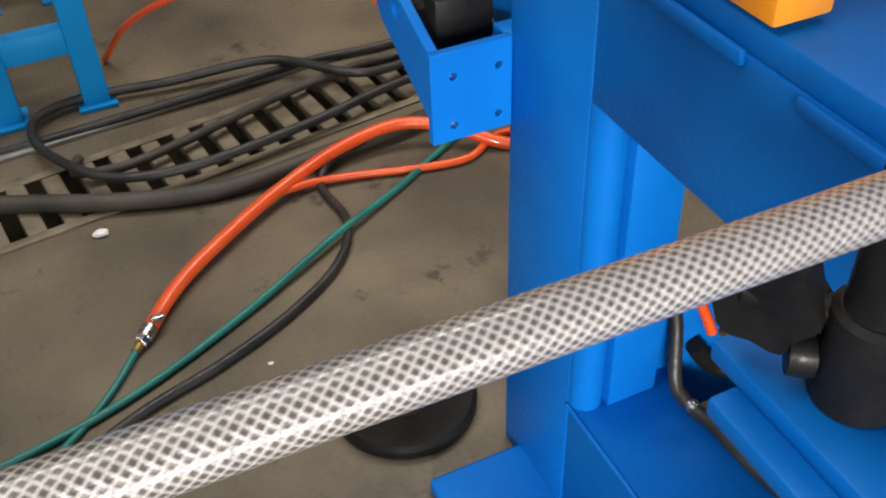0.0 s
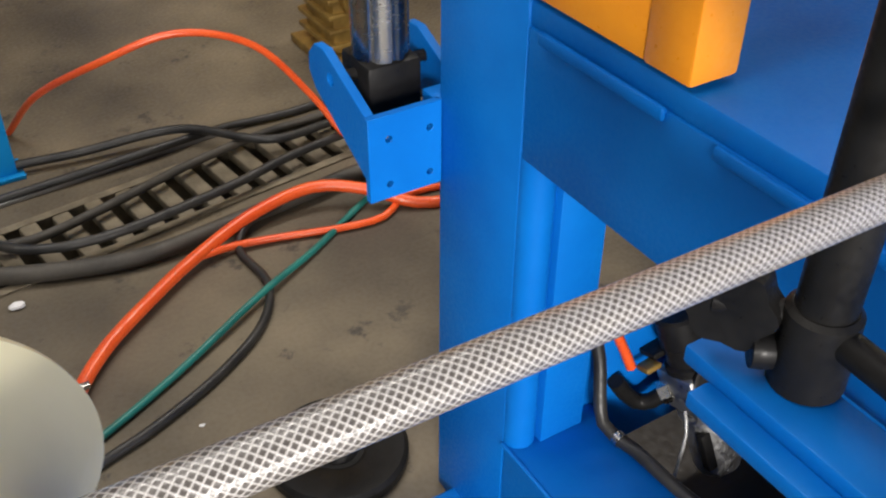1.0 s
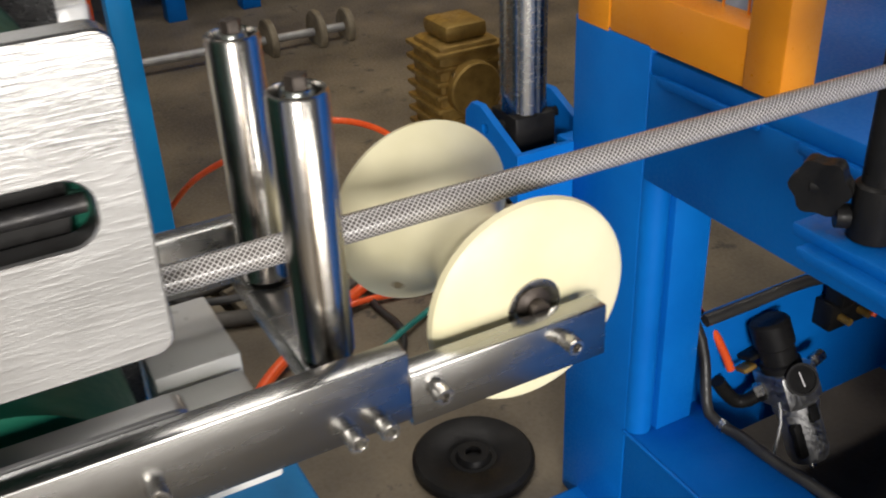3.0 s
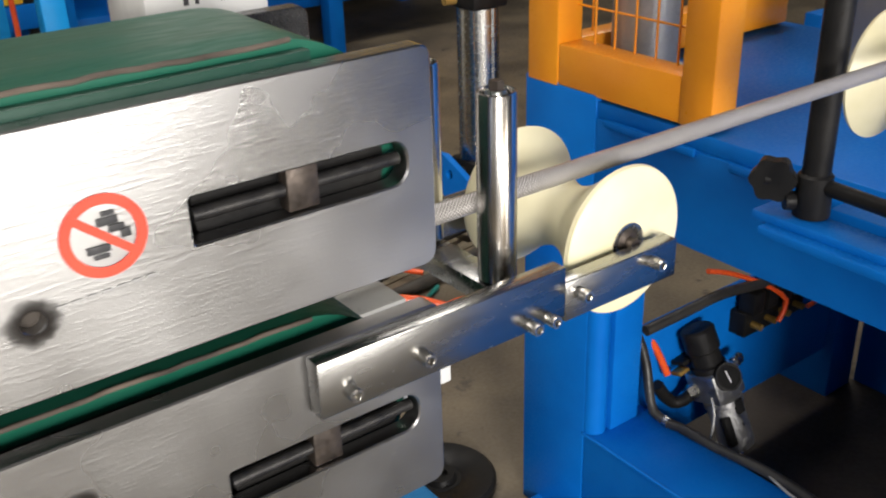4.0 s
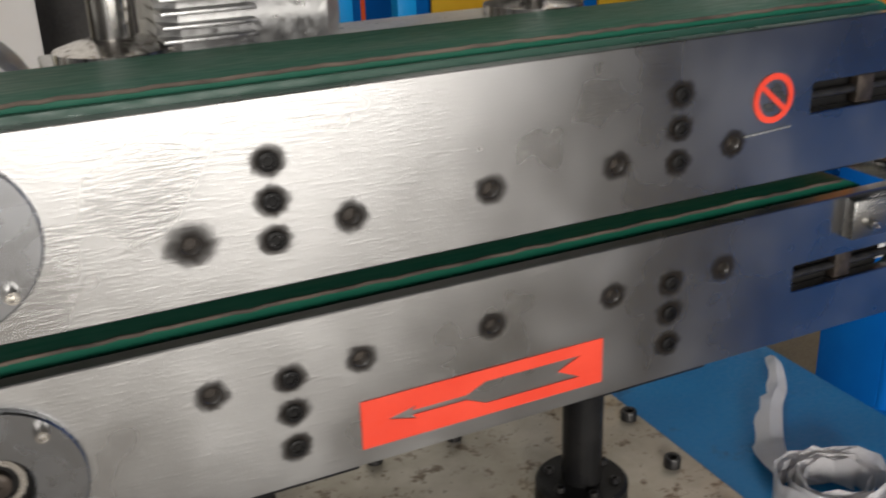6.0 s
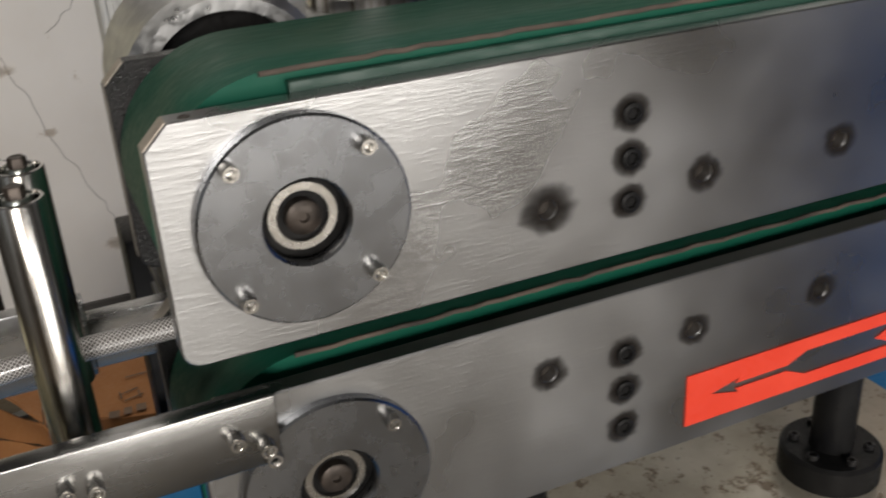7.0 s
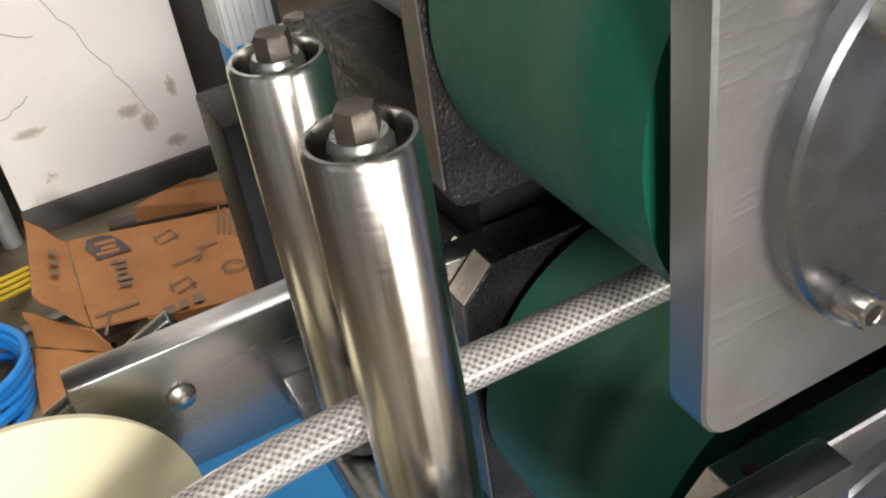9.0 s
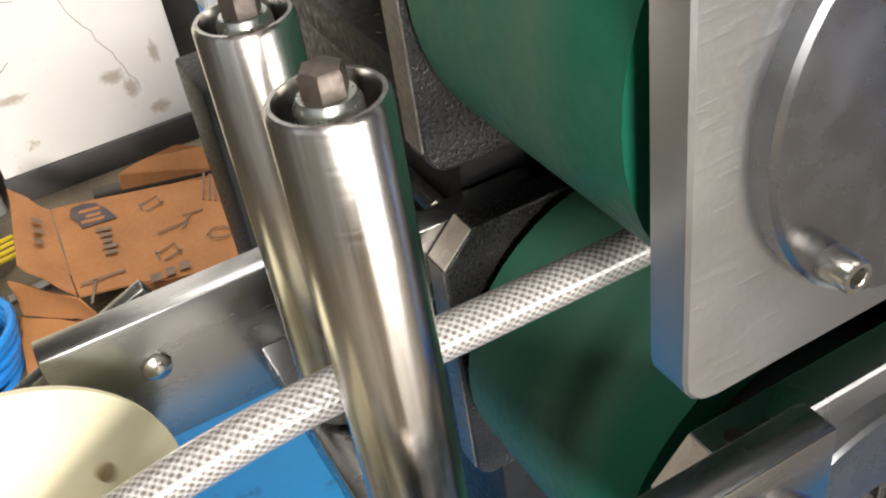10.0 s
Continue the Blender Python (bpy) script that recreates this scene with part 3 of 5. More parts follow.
        if level == 0:
            part("liner", box(CX["l"] + 0.005, CX["r"] + 0.02, -0.1236, near - 0.0018, zc + BR - 0.022, zc + BR - 0.0065, 0.001), LINER, th, "dusty green liner strip beside the belt")
        part("slider_bed", box(CX["l"] + 0.1, CX["r"] - 0.1, -0.119, 0.009, zc - 0.07, zc + 0.07), BLACK, th)
        for k in ("l", "r"):
            part("pulley", rod((CX[k], -0.122, zc), (CX[k], 0.012, zc), BR - 0.0172, 48), BLACK, th, "black pulley inside the belt")
    # guide arms with rollers at both ends
    for x0, x1, x2, rx in ((-0.238, -0.020, 0.106, -0.045), (-1.100, -1.205, -1.322, -1.226)):
        for y0, y1, out in ((YF - 0.015, YF, -1), (YB, YB + 0.015, 1)):
            inlet, face = x0 > -0.5, y0 if out < 0 else y1
            if inlet or out > 0:
                arm = part("guide_arm", box(min(x0, x1), max(x0, x1), y0, y1, 1.163, 1.206, 0.0012), ALU, th, "flat aluminium guide arm")
                ext = part("guide_arm", box(min(x1, x2), max(x1, x2), y0, y1, 1.158, 1.192 if inlet else 1.222, 0.0012), ALU, th, "flat aluminium guide arm")
            else:
                arm = ext = part("guide_arm", box(x2, -1.112, y0, y1, 1.168, 1.217, 0.0012), ALU, th, "flat aluminium guide arm")
            for bx, bz2 in (((-0.215, 1.178), (-0.155, 1.181), (-0.055, 1.168), (-0.037, 1.168)) if inlet else ((-1.122, 1.184), (-1.140, 1.195), (-1.224, 1.191), (-1.240, 1.194))):
                cap_screw((bx, face, bz2), (0, out, 0), 0.0052, 0.010, arm, BOLT)
            for bx in ((-0.006, 0.077) if inlet else ()):
                cap_screw((bx, face, 1.180), (0, out, 0), 0.0052, 0.012, ext, BOLT)
        if x0 < -0.5:
            part("dome_bolt", lathe([(0.0062, 0), (0.0058, 0.002), (0.003, 0.004), (0, 0.0045)], (-1.283, YB, 1.198), (0, -1, 0), 24), BOLT, th)
        part("cross_bar", box(rx - 0.016, rx + 0.012, YF, YB, 1.166, 1.184, 0.001), ALU, th, "aluminium cross bar under the upright rollers")
    eb = part("end_block", box(-0.128, -0.072, -0.075, -0.012, 1.085, 1.126, 0.002), GREYPAINT, th, "pale grey end block")
    part("end_step", box(-0.126, -0.070, -0.009, 0.070, 1.09, 1.136, 0.002), GREYPAINT, eb)
    part("end_block_bolt", hexagon((-0.072, -0.05, 1.108), (1, 0, 0), 0.012, 0.006), BOLT, eb)
    return th


haul_off()


def upright_roller(x, y, z1):
    th = thing("upright_roller", (x, y, 1.184), "chromed upright guide roller on a hexagon bolt", "roller", "upright guide rollers")
    r, z0 = 0.0155, 1.186
    part("tube", lathe([(r - 0.003, z0 - 1.184), (r, z0 - 1.183), (r, z1 - 1.1855), (r - 0.001, z1 - 1.184), (r - 0.0022, z1 - 1.184), (r - 0.003, z1 - 1.187), (r - 0.003, z1 - 1.20), (0.004, z1 - 1.20)], (x, y, 1.184), (0, 0, 1), 48), CHROME, th, "worn chromed steel tube with reflections painted as streaks")
    part("collar", lathe([(0.004, 0), (0.0085, 0), (0.0085, 0.014), (0.0072, 0.0165), (0.004, 0.0165)], (x, y, z1 - 0.016), (0, 0, 1), 32), ZINC, th, "zinc-plated bearing collar")
    part("hexagon_bolt", hexagon((x, y, z1 - 0.001), (0, 0, 1), 0.0105, 0.0085), RUST, th, "dull brown hexagon bolt head")
    part("spindle", rod((x, y, 1.18), (x, y, z1 - 0.012), 0.004, 12), RUST, th)
    return th


for rx, ry, top in ((-0.045, -0.103, 1.338), (-0.045, -0.007, 1.340), (-1.228, -0.093, 1.352), (-1.224, -0.020, 1.346)):
    upright_roller(rx, ry, top)


def nylon_roller(x, zc, yc=HY, half=0.072, r_end=0.068, r_mid=0.029):
    """Hourglass roller on an axle along y."""
    th = thing("nylon_roller", (x, yc, zc), "cream nylon hourglass roller on a steel axle", "roller", "nylon hose rollers")
    prof = [(0.0175, -half), (r_end - 0.006, -half), (r_end - 0.001, -half + 0.003), (r_end, -half + 0.007)]
    for i in range(1, 24):
        s = -1 + 2 * i / 24
        prof.append((r_mid + (r_end - r_mid) * abs(s) ** 1.7, s * (half - 0.008)))
    prof += [(r_end, half - 0.007), (r_end - 0.001, half - 0.003), (r_end - 0.006, half), (0.0175, half)]
    body = part("roller_body", lathe(prof, (x, yc, zc), (0, 1, 0), 72), NYLON, th, "cream nylon body")
    for s, a in ((1, 0.3), (-1, 2.2)):
        r0 = r_mid + (r_end - r_mid) * 0.52
        part("dark_spot", lathe([(0, 0.0012), (0.0035, 0.001), (0.0042, 0)], (x + r0 * math.cos(a), yc + s * (half - 0.008) * 0.68 - s * 0.0006, zc + r0 * math.sin(a)), (math.cos(a) * 0.55, -s, math.sin(a) * 0.55), 12), SPOT, body)
    for s in (-1, 1):
        part("bearing", lathe([(0.0115, 0), (0.0175, 0), (0.0175, 0.004), (0.0145, 0.0045), (0.0115, 0.003)], (x, yc + s * (half - 0.003), zc), (0, s, 0), 40, close=True), BOLT, th, "steel ball bearing")
        part("axle", lathe([(0, 0), (0.0115, 0), (0.0115, 0.004), (0.006, 0.006), (0.006, 0.013), (0, 0.013)], (x, yc + s * (half - 0.004), zc), (0, s, 0), 24), RUST, th)
    return th


rollers = [nylon_roller(0.072, 1.190, -0.060, 0.071, 0.0655), nylon_roller(-1.349, 1.172, HY, 0.070, 0.061, 0.024), nylon_roller(0.685, 1.187, HY, 0.074, 0.084, 0.029)]


def base_cabinet():
    th = thing("puller_base", (-0.65, 0.1, 0), "blue steel base cabinet under the hose puller", "machine base")
    part("cabinet", box(-1.5, 0.03, -0.30, 0.52, 0.02, 0.80, 0.006), BASEBLUE, th)
    part("plinth", box(-1.48, 0.01, -0.28, 0.50, 0.0, 0.02), BLACK, th)
    bed = part("bed_plate", box(-1.05, -0.285, -0.16, 0.30, 0.80, 0.812, 0.002), CREAM, th, "oily cream steel bed plate")
    for x, y in ((-0.303, 0.128), (-0.32, 0.009), (-0.655, 0.2), (-0.539, 0.2), (-0.6, -0.10), (-0.95, 0.0), (-0.32, -0.11)):
        cap_screw((x, y, 0.812), (0, 0, 1), 0.011, 0.014, bed, DARKBOLT)
    for x in (-0.462, -0.86):
        col = part("column", lathe([(0, 0), (0.056, 0), (0.056, 0.03), (0.052, 0.034), (0.024, 0.034), (0.024, 0.235), (0, 0.235)], (x, 0.003, 0.812), (0, 0, 1), 48), BLACK, th, "black flanged lifting column")
        for k in range(6):
            t = math.pi / 3 * k + 0.3
            cap_screw((x + 0.040 * math.cos(t), 0.003 + 0.040 * math.sin(t), 0.846), (0, 0, 1), 0.006, 0.006, col, DARKBOLT)
        part("carrier", box(x - 0.08, x + 0.08, -0.11, 0.0, 1.03, 1.05, 0.002), BLACK, th)
    # drive at the back of the side plates
    gb = part("gearbox", lathe([(0.064, 0.05), (0.066, 0.0), (0.076, 0.0), (0.084, 0.008), (0.084, 0.12), (0.06, 0.13), (0, 0.13)], (-1.06, 0.085, 1.338), (0, 1, 0), 48), CASTALU, th, "cast aluminium gearbox housing")
    # black disc gives the hollow bore its darkness by colour
    part("gearbox_bore", rod((-1.06, 0.12, 1.338), (-1.06, 0.135, 1.338), 0.0655, 40), BLACK, gb)
    part("gearbox_foot", box(-1.14, -0.97, YB, 0.22, 1.24, 1.262, 0.003), BLACK, gb)
    # added filler box, its fins blackened too, for the shade behind the plates
    dh = part("dark_backing", box(-1.13, -0.96, 0.05, 0.24, 0.812, 1.238, 0.006), BLACK, th, "black ribbed box added to darken the view behind the plates")
    for i in range(5):
        part("cooling_fin", box(-1.138, -1.131, 0.06, 0.23, 1.06 + 0.03 * i, 1.07 + 0.03 * i, 0.001), DARKBOLT, dh)
    rr = part("rear_rail", box(-1.125, -0.97, 0.285, 0.40, 1.165, 1.178, 0.002), ALU, th, "grooved grey rail behind the drive")
    for k in range(4):
        part("rail_rib", box(-1.125, -0.97, 0.289 + 0.028 * k, 0.305 + 0.028 * k, 1.178, 1.19, 0.002), ALU, rr)
    for x, y in ((-1.085, 0.30), (-1.1, 0.37)):
        wa = part("washer", lathe([(0.006, 0), (0.014, 0), (0.014, 0.003), (0.006, 0.003)], (x, y, 1.19), (0, 0, 1), 24, close=True), ZINC, rr)
        part("nut", hexagon((x, y, 1.193), (0, 0, 1), 0.016, 0.007), BOLT, wa)
    mo = part("motor", rod((-0.86, 0.24, 1.40), (-0.665, 0.24, 1.40), 0.075, 40, edge=0.02), CASTALU, th, "cast aluminium finned motor")
    for i in range(11):
        z = 1.335 + 0.0135 * i
        part("cooling_fin", box(-0.86, -0.765, 0.145, 0.24, z, z + 0.004, 0.001), CASTALU, mo)
    part("motor_foot", box(-0.86, -0.67, YB, 0.26, 1.30, 1.325, 0.003), CASTALU, mo)
    for x, y in ((-0.415, 0.20), (-0.90, 0.20)):
        part("guide_column", lathe([(0, 0), (0.06, 0), (0.06, 0.012), (0.036, 0.02), (0.021, 0.022), (0.021, 0.50), (0, 0.50)], (x, y, 1.372), (0, 0, 1), 36), CHROME, th, "chromed guide column with flange")
    part("column_carrier", box(-0.97, -0.34, YB, 0.27, 1.345, 1.372, 0.003), CASTALU, th)
    part("lift_frame", box(-1.0, -0.34, 0.265, 0.285, 0.80, 1.345, 0.002), GREYPAINT, th)
    part("top_plate", box(-1.05, -0.36, 0.12, 0.28, 1.60, 1.625, 0.003), STEEL, th, "milled steel top plate")
    tb = part("terminal_box", box(-0.215, -0.105, 0.12, 0.21, 1.33, 1.455, 0.008), GREYPAINT, th, "light grey motor terminal box")
    part("terminal_lid", box(-0.225, -0.085, 0.11, 0.22, 1.455, 1.50, 0.008), GREYPAINT, tb)
    part("terminal_mount", box(-0.21, -0.11, YB, 0.13, 1.325, 1.36, 0.003), CASTALU, tb)
    for i, (dx, w) in enumerate(((-0.022, 0.004), (-0.012, 0.003), (0.010, 0.003), (0.016, 0.003))):
        part("print_bar", box(-0.16 + dx, -0.16 + dx + w, 0.1185, 0.1202, 1.385, 1.415 - 0.006 * (i % 2)), INK, tb)
    return th


base_cabinet()


def signs():
    """Red stickers on the front plate."""
    y = YF - 0.0008
    th = thing("prohibition_sign", (-0.35, y, 1.327), "round red prohibition sticker on the steel plate", "sign")
    part("ring", lathe([(0.0182, 0), (0.0242, 0), (0.0242, 0.0005), (0.0182, 0.0005)], (-0.35, y, 1.327), (0, -1, 0), 48, close=True), RED, th)
    part("bar", box(-0.021, 0.021, -0.00025, 0.00025, -0.0024, 0.0024, turn=pose(-0.35, y - 0.0004, 1.327, 0, 40, 0)), RED, th)
    for dx, dz, w, h in ((0.003, 0.008, 0.008, 0.0035), (0.0075, 0.003, 0.006, 0.003), (0.004, 0.0125, 0.005, 0.002), (-0.004, -0.007, 0.009, 0.0032), (-0.003, -0.0115, 0.006, 0.002), (0.012, -0.001, 0.004, 0.004)):
        w, h = 1.45 * w, 1.35 * h
        part("glove_mark", box(-0.35 + dx - w / 2, -0.35 + dx + w / 2, y - 0.0004, y, 1.327 + dz - h / 2, 1.327 + dz + h / 2, 0.0001), INK, th)
    sc = thing("worn_label", (-0.365, y, 1.297), "worn grey strip of lettering scratched on the plate", "label")
    for i in range(7):
        part("print_bar", box(-0.382 + 0.0085 * i, -0.3765 + 0.0085 * i, y - 0.0003, y, 1.2925 + 0.0004 * i, 1.2945 + 0.0004 * i), GALV, sc)
    x0, x1, z0, z1 = -0.7865, -0.5375, 1.071, 1.1185
    zc = (z0 + z1) / 2
    outline = [(x0, z0), (x1, z0), (x1, z1), (x0, z1)]
    k = lambda u, v: (x0 + (x1 - x0) * u, zc + (z1 - z0) * v)
    arrow = [k(0.10, 0.0), k(0.21, -0.14), k(0.195, -0.05), k(0.41, -0.055), k(0.49, -0.24), k(0.90, -0.24), k(0.80, 0.0), k(0.90, 0.24), k(0.49, 0.24), k(0.41, 0.055), k(0.195, 0.05), k(0.21, 0.14)]
    ar = part("arrow_sign", plate(outline, [arrow], y - 0.0005, y), RED, smooth=False)
    solid(ar, (x0, y, z0), "red direction sticker with a cut-out arrow on the plate", "sign")


signs()


def tape():
    th = thing("film_tape", (-0.18, -0.11, 0.80), "crumpled white film roll with a loose strip on blue base", "film roll")
    bm = bmesh.new()
    rnd, rings = random.Random(4), []
    for i in range(64):
        t = 2 * math.pi * i / 14
        r = 0.030 + 0.0045 * i / 8 + rnd.uniform(-0.002, 0.002)
        x, yy = -0.185 + r * 1.2 * math.cos(t), -0.13 + r * math.sin(t)
        rings.append([bm.verts.new((x, yy, 0.803 + rnd.uniform(0, 0.004))), bm.verts.new((x + rnd.uniform(-0.004, 0.004), yy, 0.838 + rnd.uniform(-0.006, 0.008)))])
    for a, b in zip(rings, rings[1:]):
        bm.faces.new((a[0], b[0], b[1], a[1]))
    bmesh.ops.solidify(bm, geom=bm.faces[:], thickness=0.0008)
    part("roll", bm, PAPER, th)
    bm, rows = bmesh.new(), []
    line = smooth_path([(-0.205, -0.10, 0.815), (-0.19, -0.03, 0.81), (-0.13, 0.04, 0.825), (-0.07, 0.09, 0.812), (-0.03, 0.14, 0.82), (0.0, 0.18, 0.803)], 0.015)
    for i, p in enumerate(line):
        w = 0.026 - 0.016 * i / len(line)
        tw = 0.5 * math.sin(i * 0.7)
        rows.append([bm.verts.new(p + Vector((-w * 0.8, w * 0.4 + 0.004 * math.sin(i * 1.7), 0.006 * tw))), bm.verts.new(p + Vector((0, 0, 0.009 + 0.004 * math.sin(i * 1.1)))), bm.verts.new(p + Vector((w * 0.8, -w * 0.4, -0.004 * tw)))])
    for a, b in zip(rows, rows[1:]):
        for k in range(2):
            bm.faces.new((a[k], a[k + 1], b[k + 1], b[k]))
    bmesh.ops.solidify(bm, geom=bm.faces[:], thickness=0.0008)
    part("loose_strip", bm, PAPER, th)


tape()


# ---- the blue machine ----
def blue_machine():
    th = thing("blue_machine", (1.0, 0.3, 0), "blue painted steel machine frame with welded beams", "machine")
    X = 0.743
    part("column", box(X, X + 0.05, 0.575, 0.765, 0.0, 1.02, 0.003), BLUE, th)
    part("column_web", box(X + 0.05, X + 0.13, 0.545, 0.75, 0.285, 0.83, 0.002), BLUE, th)
    part("weld_bead", rod((X + 0.027, 0.573, 0.286), (X + 0.027, 0.573, 0.81), 0.026, 16), BLUE, th)
    part("beam", box(X + 0.001, X + 0.10, -1.3, 0.574, 0.80, 0.975, 0.003), BLUE, th)
    part("table", box(X + 0.004, X + 0.75, -1.3, 0.76, 0.975, 1.005, 0.003), BLUE, th)
    part("weld_bead", box(X - 0.006, X + 0.003, 0.345, 0.55, 0.964, 0.980, 0.004), BLUE, th)
    part("weld_bead", box(X - 0.006, X + 0.003, 0.05, 0.275, 0.960, 0.976, 0.004), BLUE, th)
    part("sill", box(X + 0.001, X + 0.17, -1.3, 0.574, 0.0, 0.285, 0.004), BLUE, th)
    part("weld_bead", rod((X - 0.001, -0.8, 0.284), (X - 0.001, 0.574, 0.284), 0.004, 8), BLUE, th)
    part("foot_plate", box(0.573, X + 0.17, 0.40, 0.718, 0.0, 0.035, 0.010, seg=3), BLUE, th)
    part("back_column", box(1.62, 1.73, 0.55, 0.76, 0.0, 1.0, 0.004), BLUE, th)
    part("cross_panel", box(0.86, 1.70, 0.575, 0.59, 0.15, 0.475, 0.003), BLUE, th)
    part("back_plate", box(1.45, 1.49, -1.3, 0.05, 1.0, 2.2, 0.003), BLUE, th)
    part("post", box(1.40, 1.46, 0.04, 0.12, 1.0, 2.2, 0.003), BLUE, th)
    # unseen cover, added to shade the table from the overhead lamps
    part("top_panel", box(X, 1.49, -1.3, 0.76, 2.2, 2.23), BLUE, th)
    part("rear_wall", box(1.75, 1.78, -1.3, 0.55, 0.0, 0.975), BLUE, th)
    # dark sheet laid on the floor to colour in the frame's shade
    part("floor_shade_sheet", box(X + 0.17, 1.75, -1.3, 0.75, 0.004, 0.012), RECESS, th, "dark sheet painting the shade on the floor inside the frame")
    # two unseen panels, added to keep light out of the frame
    part("end_light_block", box(X + 0.1, 1.75, -1.3, -1.28, 0.012, 0.975), BLUE, th)
    part("front_panel", box(X + 0.02, X + 0.04, -1.28, -0.35, 0.285, 0.80), BLUE, th)
    part("mount_rail", box(0.437, 0.454, -1.3, 0.0, 1.040, 1.052, 0.002), BLUE, th)
    part("mount_rail", box(0.454, 0.499, -1.3, 0.022, 1.049, 1.062, 0.002), BLUE, th)
    part("mount_rail", box(0.512, 0.57, -1.3, -0.045, 1.049, 1.068, 0.002), BLUE, th)
    for y in (-0.42, -1.2):
        part("rail_arm", box(0.45, X + 0.10, y - 0.08, y, 1.005, 1.0405, 0.002), BLUE, th)
    return th


blue_machine()


def guard():
    X = 0.743
    th = thing("guard_frame", (X, 0.54, 1.005), "orange painted guard frame with wire mesh on the blue table", "guard")
    part("upright", box(X - 0.002, X + 0.06, 0.318, 0.385, 1.012, 1.80, 0.004), YELLOW, th)
    part("upright", box(X - 0.002, X + 0.06, 0.676, 0.758, 1.012, 1.80, 0.004), YELLOW, th)
    part("lower_rail", box(X, X + 0.058, 0.385, 0.676, 1.012, 1.092, 0.004), YELLOW, th)
    part("upper_rail", box(X, X + 0.058, 0.385, 0.676, 1.72, 1.80, 0.004), YELLOW, th)
    part("side_rail", box(X + 0.06, X + 0.72, 0.70, 0.75, 1.012, 1.085, 0.004), YELLOW, th)
    part("side_post", box(X + 0.66, X + 0.72, 0.70, 0.75, 1.085, 1.80, 0.004), YELLOW, th)
    for i in range(1, 6):
        y = 0.385 + 0.291 * i / 6
        part("wire", rod((X + 0.045, y, 1.085), (X + 0.045, y, 1.73), 0.0022, 8), YELLOW, th)
    for i in range(1, 10):
        z = 1.09 + 0.066 * i
        part("wire", rod((X + 0.049, 0.38, z), (X + 0.049, 0.68, z), 0.0022, 8), YELLOW, th)
    for i in range(1, 8):
        x = X + 0.06 + 0.6 * i / 8
        part("wire", rod((x, 0.725, 1.08), (x, 0.725, 1.78), 0.0022, 8), YELLOW, th)
    for i in range(1, 9):
        z = 1.09 + 0.075 * i
        part("wire", rod((X + 0.05, 0.728, z), (X + 0.68, 0.728, z), 0.0022, 8), YELLOW, th)
    sh = part("steel_sheet", box(1.18, 1.19, 0.10, 0.40, 1.005, 1.95, 0.002), SHEET)
    solid(sh, (1.185, 0.25, 1.005), "dull bent steel sheet standing on the blue table", "steel sheet")
    at = Vector((0.91, 0.62, 1.006))
    dr = thing("winding_drum", at, "pale grey drum behind the guard mesh", "drum")
    part("barrel", lathe([(0, 0.02), (0.062, 0.02), (0.062, 0.56), (0, 0.56)], at, (0, 0, 1), 36), GALV, dr)
    for h in (0, 0.56):
        part("flange", lathe([(0, h), (0.088, h), (0.09, h + 0.003), (0.09, h + 0.017), (0.088, h + 0.02), (0, h + 0.02)], at, (0, 0, 1), 36), GALV, dr)


guard()


def hose_stand():
    th = thing("guide_post", (0.49, -0.034, 1.063), "black steel guide post with a star knob on a rail", "post")
    part("post", rod((0.49, -0.034, 1.064), (0.49, -0.034, 1.36), 0.0165, 28, edge=0.002), BLACK, th)
    part("socket", lathe([(0, 0), (0.021, 0), (0.0215, 0.002), (0.0205, 0.050), (0.0175, 0.053), (0, 0.053)], (0.49, -0.034, 1.063), (0, 0, 1), 28), BLACK, th)
    bm = lathe([(0, 0), (0.011, 0), (0.0115, 0.006), (0.011, 0.012), (0, 0.013)], (0.476, -0.019, 1.080), (-0.8, 0.6, 0), 20)
    part("clamp_screw", bm, BLACK, th)
    part("side_rod", rod((0.49, -0.046, 1.102), (0.465, -0.46, 1.102), 0.0095, 20), BLACK, th)
    bm = bmesh.new()
    outline = []
    for i in range(36):
        t = 2 * math.pi * i / 36
        r = 0.0255 + 0.0022 * math.cos(6 * t)
        outline.append((r * math.cos(t), r * math.sin(t)))
    front = [bm.verts.new((a, -0.009, b)) for a, b in outline]
    back = [bm.verts.new((a, 0.009, b)) for a, b in outline]
    for i in range(36):
        j = (i + 1) % 36
        bm.faces.new((front[i], front[j], back[j], back[i]))
    bm.faces.new(front), bm.faces.new(back)
    bm.transform(pose(0.463, 0.004, 1.104, 0, 0, -62))
    part("star_knob", bm, BLACK, th, "black plastic star knob")
    part("knob_stem", rod((0.456, 0.011, 1.104), (0.49, -0.03, 1.104), 0.008, 16), BLACK, th)


hose_stand()


